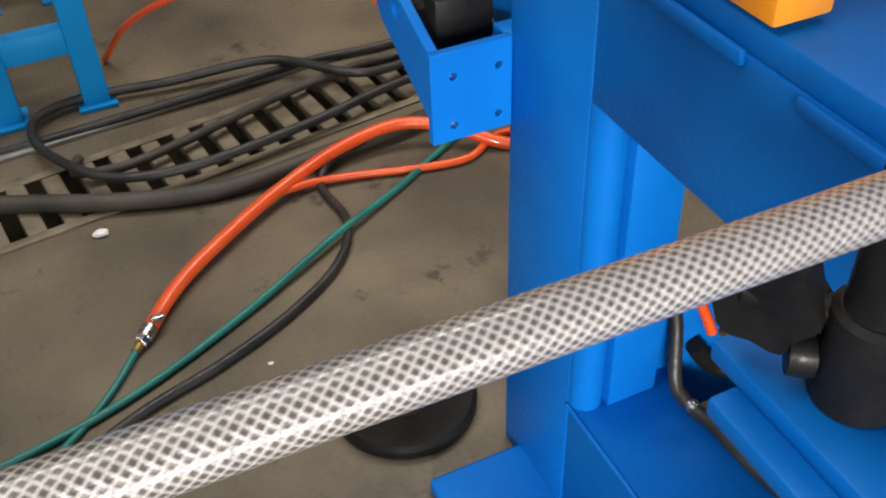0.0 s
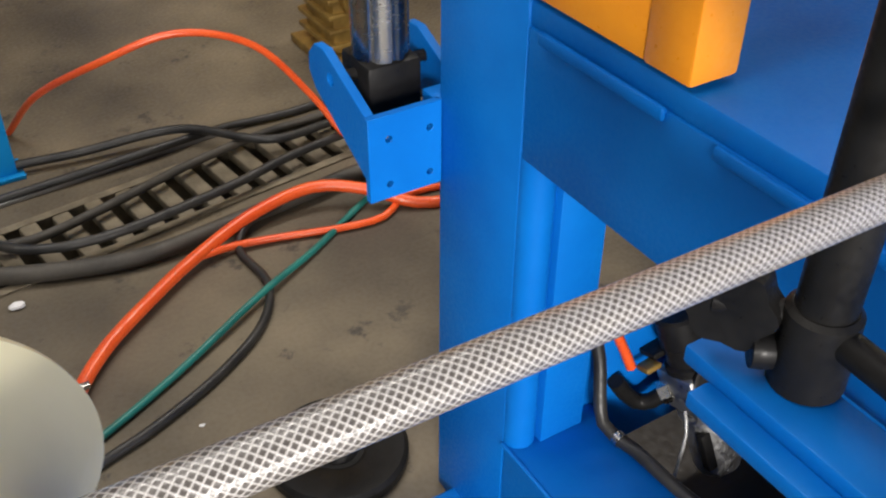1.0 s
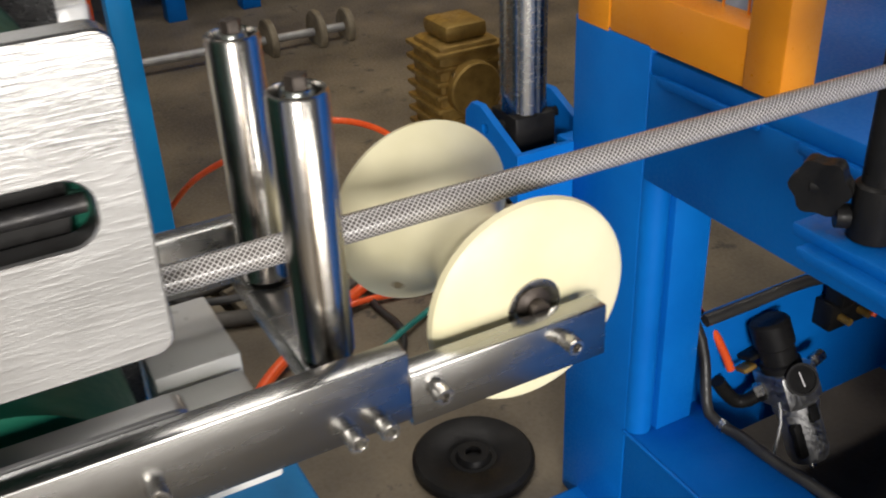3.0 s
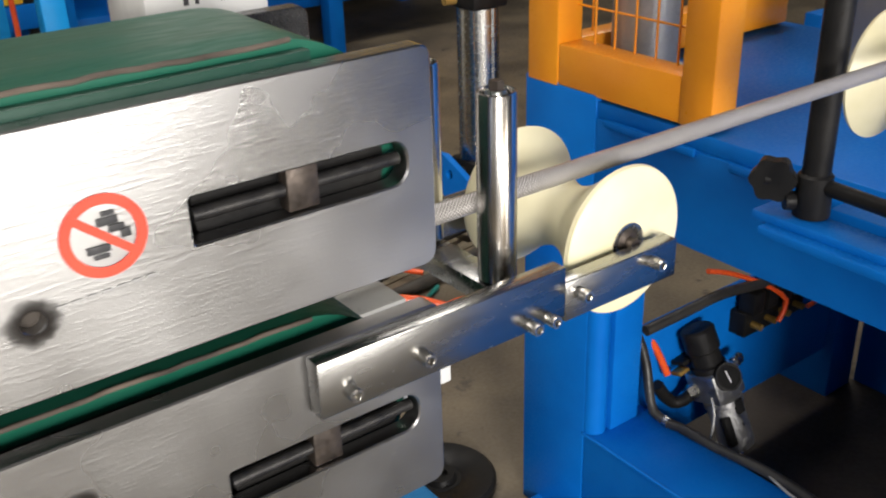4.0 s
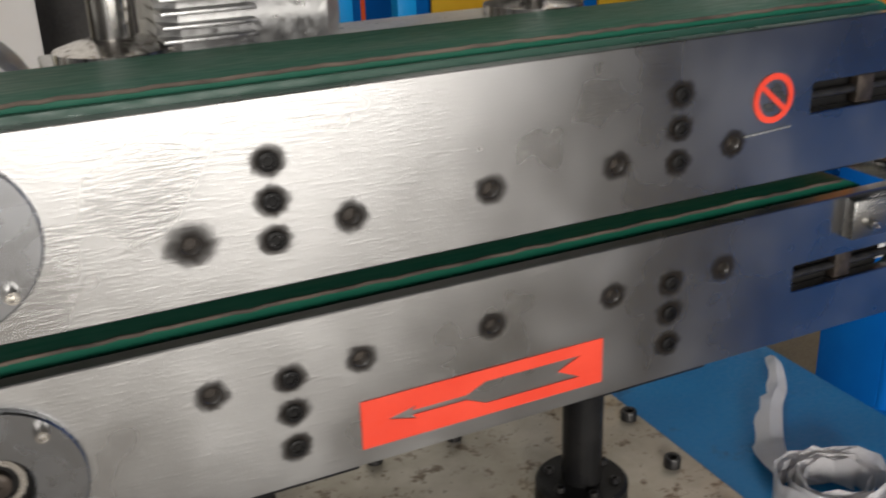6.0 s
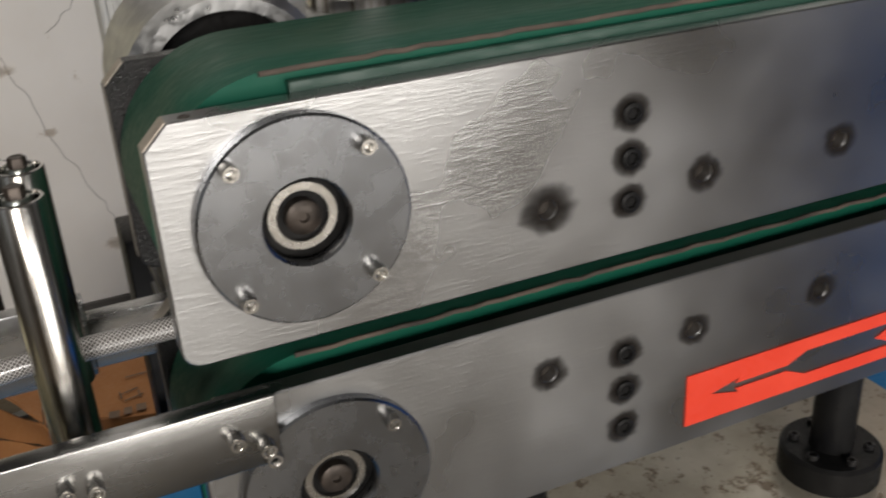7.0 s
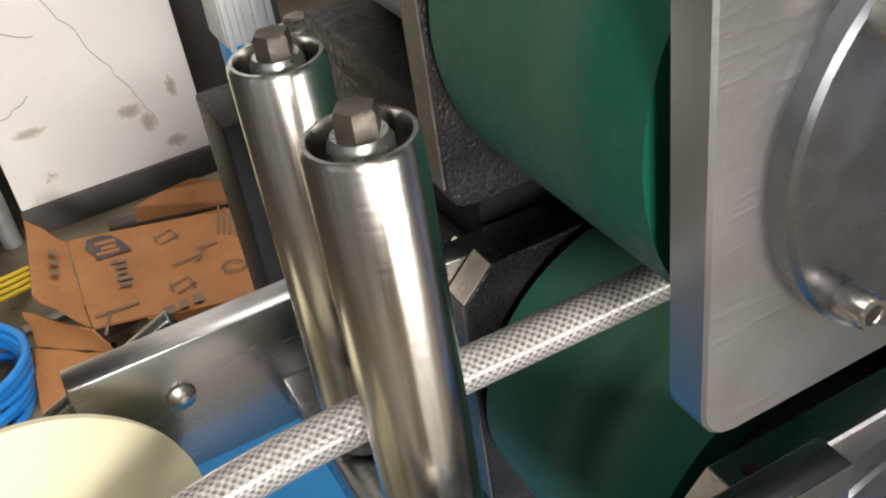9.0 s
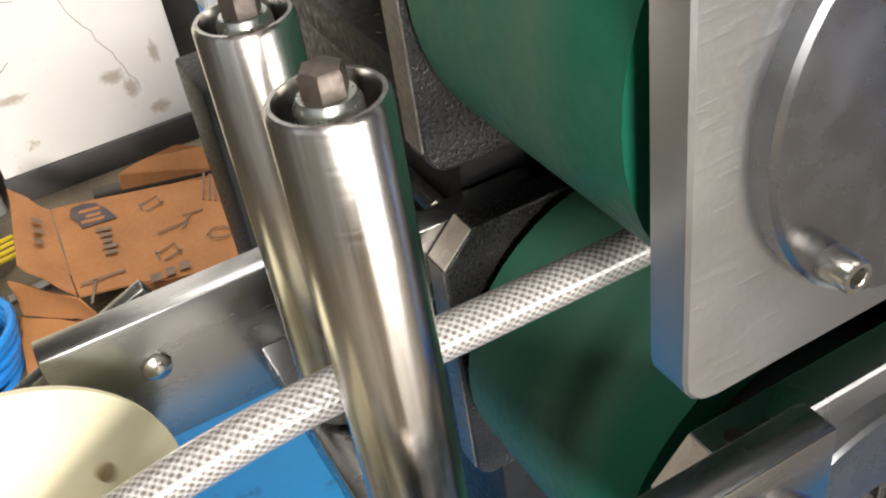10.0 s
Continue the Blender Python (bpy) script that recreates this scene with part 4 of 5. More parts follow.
def cylinder():
    th = thing("air_cylinder", (0.71, 0.87, 0.70), "grey aluminium air cylinder on a blue bracket", "air cylinder")
    bm = bmesh.new()
    n, prof = 64, []
    for i in range(n):
        t = 2 * math.pi * i / n
        r = 0.041
        if min(abs((t - a + math.pi) % (2 * math.pi) - math.pi) for a in (0.7, 2.4, 3.95, 4.75, 5.5)) < 0.07:
            r = 0.037
        prof.append((0.71 + r * math.cos(t), 0.87 + r * math.sin(t)))
    lo, hi = [bm.verts.new((a, b, 0.83)) for a, b in prof], [bm.verts.new((a, b, 1.135)) for a, b in prof]
    for i in range(n):
        j = (i + 1) % n
        bm.faces.new((lo[i], lo[j], hi[j], hi[i]))
    bm.faces.new(lo), bm.faces.new(hi)
    part("barrel", bm, ALU, th, "grooved aluminium barrel")
    part("end_cap", box(0.667, 0.753, 0.827, 0.913, 0.745, 0.83, 0.008), BLACK, th, "black lower end cap")
    cap = part("end_cap", box(0.667, 0.753, 0.827, 0.913, 1.135, 1.175, 0.008), BLACK, th, "black upper end cap")
    part("fitting", rod((0.655, 0.87, 1.155), (0.63, 0.87, 1.155), 0.008, 16), BRASS, cap)
    part("piston_rod", rod((0.71, 0.87, 1.175), (0.71, 0.87, 1.60), 0.0115, 20), CHROME, th, "chromed piston rod")
    holes = [ring_of(x, z, 0.0052, 12) for x in (0.659, 0.723) for z in (0.688, 0.760)]
    part("mounting_plate", plate([(0.627, 0.665), (0.742, 0.665), (0.742, 0.797), (0.627, 0.797)], holes, 0.757, 0.769, chamfer=0.001), BLUE, th, "blue bracket plate with four holes")
    for x in (0.629, 0.778):
        loop = [(0.769, 0.695), (0.80, 0.712), (0.92, 0.772), (0.938, 0.795), (0.936, 0.822), (0.915, 0.843), (0.885, 0.846), (0.769, 0.797)]
        hole = [(0.868 + 0.010 * math.cos(t * math.pi / 8), 0.808 + 0.010 * math.sin(t * math.pi / 8)) for t in range(16)]
        bm = plate(loop, [hole], 0, 0.014, chamfer=0.001)
        bm.transform(Matrix(((0, 1, 0, x), (1, 0, 0, 0), (0, 0, 1, 0), (0, 0, 0, 1))))
        part("side_lug", bm, BLUE, th, "blue rounded lug with a pin hole")
    part("pin", rod((0.640, 0.868, 0.808), (0.781, 0.868, 0.808), 0.0085, 16), BLACK, th)
    part("arm", box(0.735, 0.80, 0.76, 0.80, 0.665, 0.797, 0.003), BLUE, th)


cylinder()


def regulator():
    x, y = 1.085, 0.43
    th = thing("air_regulator", (x, y, 0.17), "air filter regulator with metal bowl and dial on the blue panel", "regulator")
    bowl = part("bowl", lathe([(0, 0), (0.026, 0), (0.036, 0.006), (0.040, 0.02), (0.040, 0.112), (0.044, 0.115), (0.044, 0.128), (0, 0.128)], (x, y, 0.172), (0, 0, 1), 36), CASTALU, th, "silver filter bowl with sight slot")
    part("sight_slot", box(x - 0.043, x - 0.024, y - 0.034, y - 0.017, 0.20, 0.27, 0.003), BLACK, bowl)
    part("latch", box(x - 0.01, x + 0.012, y - 0.047, y - 0.036, 0.266, 0.30, 0.003), BLACK, bowl)
    part("drain", lathe([(0, 0), (0.006, 0), (0.008, 0.006), (0.005, 0.012), (0.005, 0.025), (0, 0.025)], (x, y, 0.149), (0, 0, 1), 16), BOLT, bowl)
    part("body", box(x - 0.042, x + 0.042, y - 0.036, y + 0.05, 0.30, 0.372, 0.007), CASTALU, th)
    part("bonnet", lathe([(0, 0), (0.039, 0), (0.039, 0.012), (0.034, 0.016), (0.034, 0.045), (0.038, 0.049), (0.038, 0.095), (0.033, 0.10), (0, 0.10)], (x - 0.005, y + 0.005, 0.372), (0, 0, 1), 32), BLACK, th, "black adjusting knob")
    c = Vector((x - 0.008, y - 0.047, 0.36))
    q = Vector((-0.008, -0.036, 0.012)).normalized()
    d = part("dial_gauge", rod(c - q * 0.022, c, 0.030, 32, edge=0.002), BLACK, th, "black dial gauge")
    part("bezel", lathe([(0.026, 0), (0.0305, 0), (0.0305, 0.004), (0.026, 0.004)], c, q, 32, close=True), DARKBOLT, d)
    part("needle", box(-0.0012, 0.0012, -0.014, 0.014, 0, 0.001, turn=frame_at(c + q * 0.001, q)), PAPER, d)
    part("bracket", box(x - 0.05, x + 0.03, y + 0.03, y + 0.069, 0.395, 0.405, 0.002), BLACK, th)
    part("elbow", tube([(x - 0.036, y + 0.035, 0.33), (x - 0.06, y + 0.055, 0.314), (x - 0.08, y + 0.07, 0.318), (x - 0.10, y + 0.066, 0.352), (x - 0.11, y + 0.062, 0.378)], 0.014, 12), BLACK, th, "black elbow fitting")
    part("nut", rod((x - 0.036, y + 0.03, 0.332), (x - 0.05, y + 0.04, 0.328), 0.019, 6), BOLT, th)
    part("outlet_fitting", lathe([(0, 0), (0.014, 0), (0.014, 0.02), (0.009, 0.022), (0.009, 0.04), (0.013, 0.042), (0.013, 0.07), (0, 0.07)], (x + 0.042, y + 0.015, 0.335), (1, 0.25, 0), 12), BOLT, th, "bright steel outlet fitting")
    part("brass_tag", box(x - 0.075, x - 0.045, y + 0.02, y + 0.05, 0.385, 0.395, 0.003), BRASS, th)
    th.rotation_euler = (radians(-20), radians(-9), 0)
    # valve block behind it
    vb = thing("valve_block", (1.28, 0.53, 0.33), "black solenoid valves with brass fittings on the blue panel", "valve")
    part("manifold", box(1.20, 1.42, 0.53, 0.576, 0.36, 0.42, 0.004), BLACK, vb)
    for i in range(4):
        xx = 1.225 + 0.052 * i
        part("solenoid", box(xx - 0.019, xx + 0.019, 0.515, 0.56, 0.42, 0.475, 0.004), BLACK, vb)
        part("fitting", rod((xx, 0.53, 0.39), (xx, 0.505, 0.39), 0.008, 12), BRASS, vb)


regulator()


def hoses():
    def line(name, pts, r, mat, label, cat, step=0.025, seg=10):
        ob = part(name, tube(pts, r, seg, step=step), mat)
        return solid(ob, pts[0], label, cat)

    line("air_hose", [(0.872, 0.61, 0.54), (0.915, 0.598, 0.48), (0.953, 0.575, 0.41), (0.975, 0.556, 0.345)], 0.0085, ORANGE, "orange air hose plugged into the black elbow", "hose")
    line("black_cable", [(0.872, 0.60, 0.50), (0.897, 0.578, 0.46), (0.903, 0.555, 0.40), (0.885, 0.51, 0.31), (0.90, 0.45, 0.297), (0.905, 0.36, 0.297), (0.92, 0.2, 0.297), (0.89, -0.1, 0.297), (0.9, -0.5, 0.297)], 0.0105, RUBBER, "thick black cable lying along the blue sill", "cable")
    line("thin_tube", [(0.995, 0.45, 0.33), (0.985, 0.43, 0.30), (0.95, 0.40, 0.20), (0.93, 0.30, 0.293), (0.90, 0.15, 0.291), (0.90, -0.2, 0.291)], 0.003, GALV, "thin grey plastic tube", "tube")
    cl = part("pipe_clamp", lathe([(0.0105, -0.006), (0.0125, -0.006), (0.0125, 0.006), (0.0105, 0.006)], (0.893, 0.48, 0.298), (0.05, -1, -0.15), 20, close=True), BOLT)
    solid(cl, (0.893, 0.48, 0.288), "bright steel pipe clip round the black cable", "clip")
    line("air_hose", [(1.10, 0.57, 0.55), (1.16, 0.56, 0.53), (1.24, 0.53, 0.49), (1.30, 0.50, 0.44), (1.28, 0.50, 0.39)], 0.006, ORANGE, "orange air hose to the valves", "hose")
    line("air_hose", [(1.39, 0.50, 0.39), (1.45, 0.50, 0.40), (1.55, 0.52, 0.44), (1.69, 0.56, 0.47)], 0.006, ORANGE, "orange air hose to the valves", "hose")
    line("black_cable", [(0.90, 0.56, 0.48), (1.0, 0.55, 0.49), (1.12, 0.54, 0.50), (1.26, 0.53, 0.485), (1.4, 0.53, 0.46)], 0.012, RUBBER, "black cable bundle across the panel", "cable")
    # floor hoses and cables
    line("floor_cable", [(-1.2, 2.25, 0.024), (-0.5, 2.05, 0.024), (0.003, 1.86, 0.024), (0.25, 1.745, 0.024), (0.491, 1.679, 0.024), (0.75, 1.70, 0.026), (1.031, 1.735, 0.026), (1.4, 1.80, 0.024), (2.4, 2.1, 0.024)], 0.022, DUSTYRUBBER, "thick dusty black cable across the drain", "cable", 0.04, 14)
    line("floor_cable", [(2.4, 2.2, 0.013), (1.5, 2.06, 0.013), (1.146, 2.008, 0.03), (0.938, 1.98, 0.05), (0.755, 2.165, 0.045), (0.482, 2.21, 0.03), (0.26, 2.235, 0.03), (0.13, 2.19, 0.03), (0.115, 2.075, 0.03), (0.17, 1.92, 0.045), (0.27, 1.80, 0.05), (0.45, 1.765, 0.05), (0.75, 1.815, 0.048), (1.0, 1.88, 0.05), (1.4, 1.95, 0.04), (2.4, 2.15, 0.015)], 0.0125, RUBBER, "looped black rubber cable on the floor", "cable", 0.03)
    line("floor_cable", [(2.4, 2.4, 0.014), (1.5, 2.22, 0.014), (1.121, 2.15, 0.014), (0.868, 2.16, 0.016), (0.65, 2.12, 0.03), (0.35, 2.11, 0.02), (0.029, 2.10, 0.012), (-0.6, 2.08, 0.012), (-1.3, 2.1, 0.012)], 0.0115, RUBBER, "black rubber cable on the floor", "cable", 0.04)
    line("floor_cable", [(2.3, 2.3, 0.014), (1.3, 2.1, 0.016), (0.95, 2.06, 0.022), (0.7, 1.985, 0.036), (0.45, 1.90, 0.036), (0.28, 1.86, 0.036), (0.18, 1.90, 0.03), (0.2, 1.97, 0.02)], 0.0125, DUSTYRUBBER, "dusty black cable over the drain grating", "cable", 0.04)
    line("floor_cable", [(0.85, 1.70, 0.03), (0.75, 1.67, 0.03), (0.695, 1.60, 0.012), (0.705, 1.455, 0.011), (0.64, 1.33, 0.011), (0.504, 1.23, 0.011), (0.341, 1.155, 0.011), (0.107, 1.072, 0.011), (-0.27, 0.85, 0.011), (-0.9, 0.9, 0.011)], 0.0105, RUBBER, "ribbed black conduit curving over the floor", "cable", 0.03)
    line("floor_hose", [(1.20, 1.72, 0.01), (1.03, 1.622, 0.010), (0.85, 1.51, 0.012), (0.668, 1.407, 0.024), (0.4, 1.26, 0.012), (0.15, 1.145, 0.010), (-0.088, 1.086, 0.010), (-0.5, 1.02, 0.010), (-1.1, 1.1, 0.01)], 0.0085, TEAL, "teal air hose lying on the floor", "hose", 0.03)
    line("floor_hose", [(1.30, 1.50, 0.014), (1.16, 1.55, 0.016), (1.05, 1.63, 0.05), (0.93, 1.69, 0.06), (0.758, 1.675, 0.045), (0.572, 1.588, 0.034), (0.44, 1.50, 0.03), (0.334, 1.42, 0.026), (0.27, 1.355, 0.022), (0.232, 1.305, 0.02)], 0.0155, ORANGE, "orange air hose with a brass coupling on the floor", "hose", 0.03, 12)
    line("floor_hose", [(1.32, 1.58, 0.008), (1.16, 1.60, 0.012), (1.06, 1.545, 0.012), (0.95, 1.555, 0.012), (0.80, 1.595, 0.014), (0.69, 1.612, 0.02), (0.60, 1.60, 0.03)], 0.0095, ORANGE, "thin orange air hose on the floor", "hose", 0.03)
    line("floor_hose", [(0.35, 2.45, 0.012), (0.42, 2.25, 0.20), (0.55, 2.06, 0.34), (0.74, 2.0, 0.40), (0.93, 1.98, 0.33), (1.06, 1.94, 0.17), (1.13, 1.88, 0.05), (1.2, 1.8, 0.03)], 0.0095, ORANGE, "arched orange air hose standing over the drain", "hose", 0.03)
    line("floor_hose", [(0.36, 2.9, 0.01), (0.28, 2.75, 0.25), (0.27, 2.6, 0.6), (0.26, 2.55, 1.1)], 0.0085, ORANGE, "orange air hose hanging from the blue frame", "hose", 0.04)
    co = thing("hose_coupling", (0.205, 1.29, 0.0), "brass and steel hose coupling between orange and teal hose", "coupling")
    part("ferrule", rod((0.232, 1.305, 0.02), (0.212, 1.282, 0.017), 0.0165, 16, edge=0.002), BOLT, co)
    part("hexagon_nut", hexagon((0.212, 1.282, 0.017), (-0.7, -0.7, -0.05), 0.026, 0.014), BOLT, co)
    part("screw_clip", box(0.235, 0.262, 1.30, 1.312, 0.030, 0.044, 0.002), BOLT, co)
    part("tail", rod((0.203, 1.273, 0.016), (0.19, 1.258, 0.014), 0.009, 14), BRASS, co)
    line("floor_hose", [(0.192, 1.26, 0.014), (0.13, 1.18, 0.01), (0.06, 1.11, 0.008), (0.0, 1.05, 0.02), (-0.12, 0.95, 0.01), (-0.5, 0.85, 0.01)], 0.007, TEAL, "thin teal air hose on the floor", "hose", 0.03)


hoses()


def drain():
    """Cast drain grating in a channel that runs askew to the machines."""
    m = pose(0.0, 1.715, 0, 0, 0, 7.6)
    th = thing("drain_grating", (0.0, 1.715, 0), "worn cast-iron drain grating with open slots", "drain")
    ln, w = (-1.6, 2.7), 0.235
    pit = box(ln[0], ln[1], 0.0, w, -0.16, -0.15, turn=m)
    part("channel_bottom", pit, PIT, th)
    for y0, y1 in ((-0.012, 0.0), (w, w + 0.012)):
        part("channel_side", box(ln[0], ln[1], y0, y1, -0.15, -0.001, turn=m), CASTIRON, th)
        part("rim", box(ln[0], ln[1], y0 + (0.0 if y0 < 0 else -0.014), y1 + (0.014 if y0 < 0 else 0.0), -0.001, 0.006, 0.002, turn=m), CASTIRON, th)
    me = None
    n = int((ln[1] - ln[0]) / 0.0835)
    for i in range(n):
        x = ln[0] + 0.0835 * i
        if me is None:
            b = box(-0.0225, 0.0225, 0.0, w - 0.02, -0.03, 0.0, 0.005)
            ob = part("bar", b, CASTIRON, th)
            me = ob.data
            ob.matrix_local = Matrix.Translation((0, 0, 0))
        else:
            ob = new("bar", me)
            ob.parent = th
        # mesh data is stored about the grating's own origin
        ob.matrix_local = pose(0, 0, 0, 0, 0, 7.6) @ pose(x, 0.01, 0.004 + 0.002 * math.sin(i * 2.3)) @ Matrix.Translation((0.0, 1.715, 0))
    st = part("steel_strip", box(-1.5, 0.95, -0.016, 0.016, 0.0, 0.012, 0.002, turn=pose(0.0, 2.085, 0, 0, 0, 5.2)), GALV)
    solid(st, (0.0, 2.085, 0), "grey flat steel bar lying beside the drain", "steel bar")


drain()


def floor_things():
    d = thing("rubber_disc", (0.613, 0.915, 0), "black round cast disc lying on the floor", "disc")
    part("disc", lathe([(0, 0.0), (0.128, 0.0), (0.134, 0.006), (0.134, 0.022), (0.126, 0.03), (0.06, 0.028), (0.05, 0.02), (0, 0.02)], (0.613, 0.915, 0), (0, 0, 1), 56), BLACK, d)
    part("hub", lathe([(0.04, 0.0), (0.034, 0.014), (0.018, 0.014), (0.018, 0.0005)], (0.613, 0.915, 0.02), (0, 0, 1), 40), BLACK, d)
    rnd = random.Random(21)
    for x, y, r, label in ((0.198, 1.67, 0.019, "crumpled white paper scrap on the floor"), (0.42, 1.12, 0.006, "small white chip on the floor")):
        bm = bmesh.new()
        bmesh.ops.create_icosphere(bm, subdivisions=2, radius=r)
        for v in bm.verts:
            v.co = Vector((x, y, r * 0.45)) + Vector((v.co.x * 1.2, v.co.y * 0.8, v.co.z * 0.45)) * rnd.uniform(0.6, 1.0)
        solid(part("paper_scrap", bm, PAPER, smooth=False), (x, y, 0), label, "litter")
    b = thing("shaft_with_discs", (1.1, 3.8, 0.07), "steel shaft with cast discs lying on the floor", "shaft")
    part("shaft", rod((0.45, 3.84, 0.06), (1.62, 3.80, 0.06), 0.02, 16), GALV, b)
    for x in (1.19, 1.43, 1.58):
        part("disc", rod((x, 3.81, 0.06), (x + 0.035, 3.81, 0.06), 0.10 if x < 1.5 else 0.085, 28, edge=0.006), CASTIRON, b)
    g = thing("gear_motor", (1.45, 2.46, 0), "gold-painted ribbed gear motor on the floor", "motor")
    part("housing", box(1.33, 1.58, 2.36, 2.58, 0.03, 0.40, 0.03), BRASS, g)
    part("foot", box(1.29, 1.62, 2.33, 2.61, 0.0, 0.03, 0.005), BRASS, g)
    for i in range(7):
        part("rib", box(1.315, 1.595, 2.35, 2.59, 0.06 + 0.05 * i, 0.078 + 0.05 * i, 0.006), BRASS, g)
    part("flange", rod((1.45, 2.36, 0.24), (1.45, 2.31, 0.24), 0.10, 28, edge=0.006), BRASS, g)
    part("plug", rod((1.38, 2.345, 0.30), (1.38, 2.335, 0.30), 0.012, 12), BOLT, g)
    part("cover", box(1.37, 1.54, 2.38, 2.56, 0.40, 0.46, 0.02), BRASS, g)


floor_things()


def yellow_machine():
    th = thing("blue_stand", (0.0, 2.6, 0), "light blue steel stand with a yellow cover", "stand")
    for x in (0.066, 0.29):
        for y in (2.25, 2.95):
            leg = part("leg", box(x - 0.034, x + 0.034, y - 0.03, y + 0.03, 0.012, 1.5, 0.004), LIGHTBLUE, th)
            part("foot_plate", box(x - 0.05, x + 0.05, y - 0.05, y + 0.05, 0.0, 0.012, 0.002), LIGHTBLUE, leg)
    part("low_rail", box(0.1, 0.256, 2.225, 2.275, 0.165, 0.235, 0.003), LIGHTBLUE, th)
    part("low_rail", box(0.265, 0.315, 2.28, 2.92, 0.165, 0.235, 0.003), LIGHTBLUE, th)
    part("top_rail", box(0.1, 0.256, 2.225, 2.275, 1.30, 1.36, 0.003), LIGHTBLUE, th)
    part("cover", box(-0.1, 0.17, 2.42, 2.50, 0.26, 0.8, 0.006), PANELYELLOW, th, "yellow sheet cover")
    part("tie", box(0.05, 0.08, 2.28, 2.42, 0.62, 0.66, 0.002), LIGHTBLUE, th)
    fm = thing("far_machine", (1.8, 5.0, 0), "long blue machine with yellow panels along the wall", "machine")
    for x in (0.20, 0.98, 1.38, 2.55, 3.75):
        for y in (4.6, 5.6):
            part("post", box(x - 0.05, x + 0.05, y - 0.05, y + 0.05, 0.0, 2.0, 0.006), BLUE, fm)
    for x0, x1 in ((0.25, 0.93), (1.43, 2.50), (2.60, 3.70)):
        part("rail", box(x0, x1, 4.56, 4.64, 0.44, 0.56, 0.005), BLUE, fm)
        part("panel", box(x0 + 0.03, x1 - (0.14 if x0 < 1 else 0.03), 4.57, 4.60, 0.565, 1.9, 0.006), PANELYELLOW, fm, "yellow sheet panel")
    part("dark_strut", box(0.80, 0.92, 4.58, 4.63, 0.30, 2.0, 0.004), BLACK, fm)
    part("back_panel", box(0.25, 3.70, 5.5, 5.53, 0.1, 2.0), BLUE, fm)
    part("bed", box(1.0, 3.7, 4.8, 5.4, 0.25, 0.40, 0.01), BLUE, fm)


yellow_machine()


def pillar():
    ob = part("pillar", box(-1.40, -0.835, 2.40, 2.95, 0.085, 5.0, 0.004), PLASTER)
    tagged(ob, "cracked white plaster pillar with stains", "pillar", kind="structure")
    sk = part("baseboard", box(-1.405, -0.83, 2.39, 2.95, 0.0, 0.085, 0.003), DARKBASE)
    tagged(sk, "black painted foot of the pillar", "baseboard", kind="structure")
    rnd = random.Random(11)
    bm = bmesh.new()
    for start, steps, dx, dz in (((-1.28, 1.0), 34, 0.0093, -0.0235), ((-1.36, 0.36), 10, 0.012, 0.004), ((-1.33, 0.62), 10, 0.016, -0.008), ((-1.10, 0.95), 12, 0.012, 0.008)):
        x, z = start
        pts = []
        for i in range(steps):
            pts.append((x, 2.3992, z))
            x, z = x + dx + rnd.uniform(-0.007, 0.007), z + dz + rnd.uniform(-0.008, 0.008)
        tube(pts, 0.0008, 4, bm, raw=True)
    part("crack", bm, DARKBASE, ob)
    for k, (x, z, rx, rz) in enumerate(((-1.03, 0.27, 0.05, 0.03), (-0.99, 0.22, 0.035, 0.045), (-0.93, 0.14, 0.045, 0.03), (-1.15, 0.66, 0.03, 0.02), (-0.90, 0.30, 0.02, 0.05), (-1.30, 0.30, 0.07, 0.02), (-1.25, 0.86, 0.06, 0.025))):
        screen("stain", STAIN, ob, x, z, rx, rz, 2.3985, 70 + k)
    pi = part("conduit_pipe", rod((-1.455, 2.40, 0.0), (-1.455, 2.40, 5.0), 0.028, 20), GALV)
    solid(pi, (-1.445, 2.44, 0), "grey galvanised pipe beside the white pillar", "pipe")
    cb = thing("electric_cabinet", (-1.85, 2.5, 0), "cream metal cabinet with dark lettering", "cabinet")
    part("body", box(-2.25, -1.50, 2.35, 2.75, 0.05, 1.9, 0.006), CABINET, cb)
    part("plinth", box(-2.24, -1.51, 2.36, 2.74, 0.0, 0.05), BLACK, cb)
    part("base_band", box(-2.24, -1.495, 2.346, 2.352, 0.06, 0.16), BLACK, cb)
    for i in range(9):
        for z in (0.24, 0.30):
            part("print_bar", box(-1.70 + 0.021 * i, -1.687 + 0.021 * i, 2.3475, 2.351, z, z + 0.032), INK, cb)
    # plain dark sheet in place of the unlit opening
    dk = part("dark_gap_sheet", box(-0.84, -0.40, 2.9, 2.92, 0.0, 2.2), DARKBASE)
    tagged(dk, "dark sheet standing in for the unlit opening beside the pillar", "wall", kind="structure")


pillar()


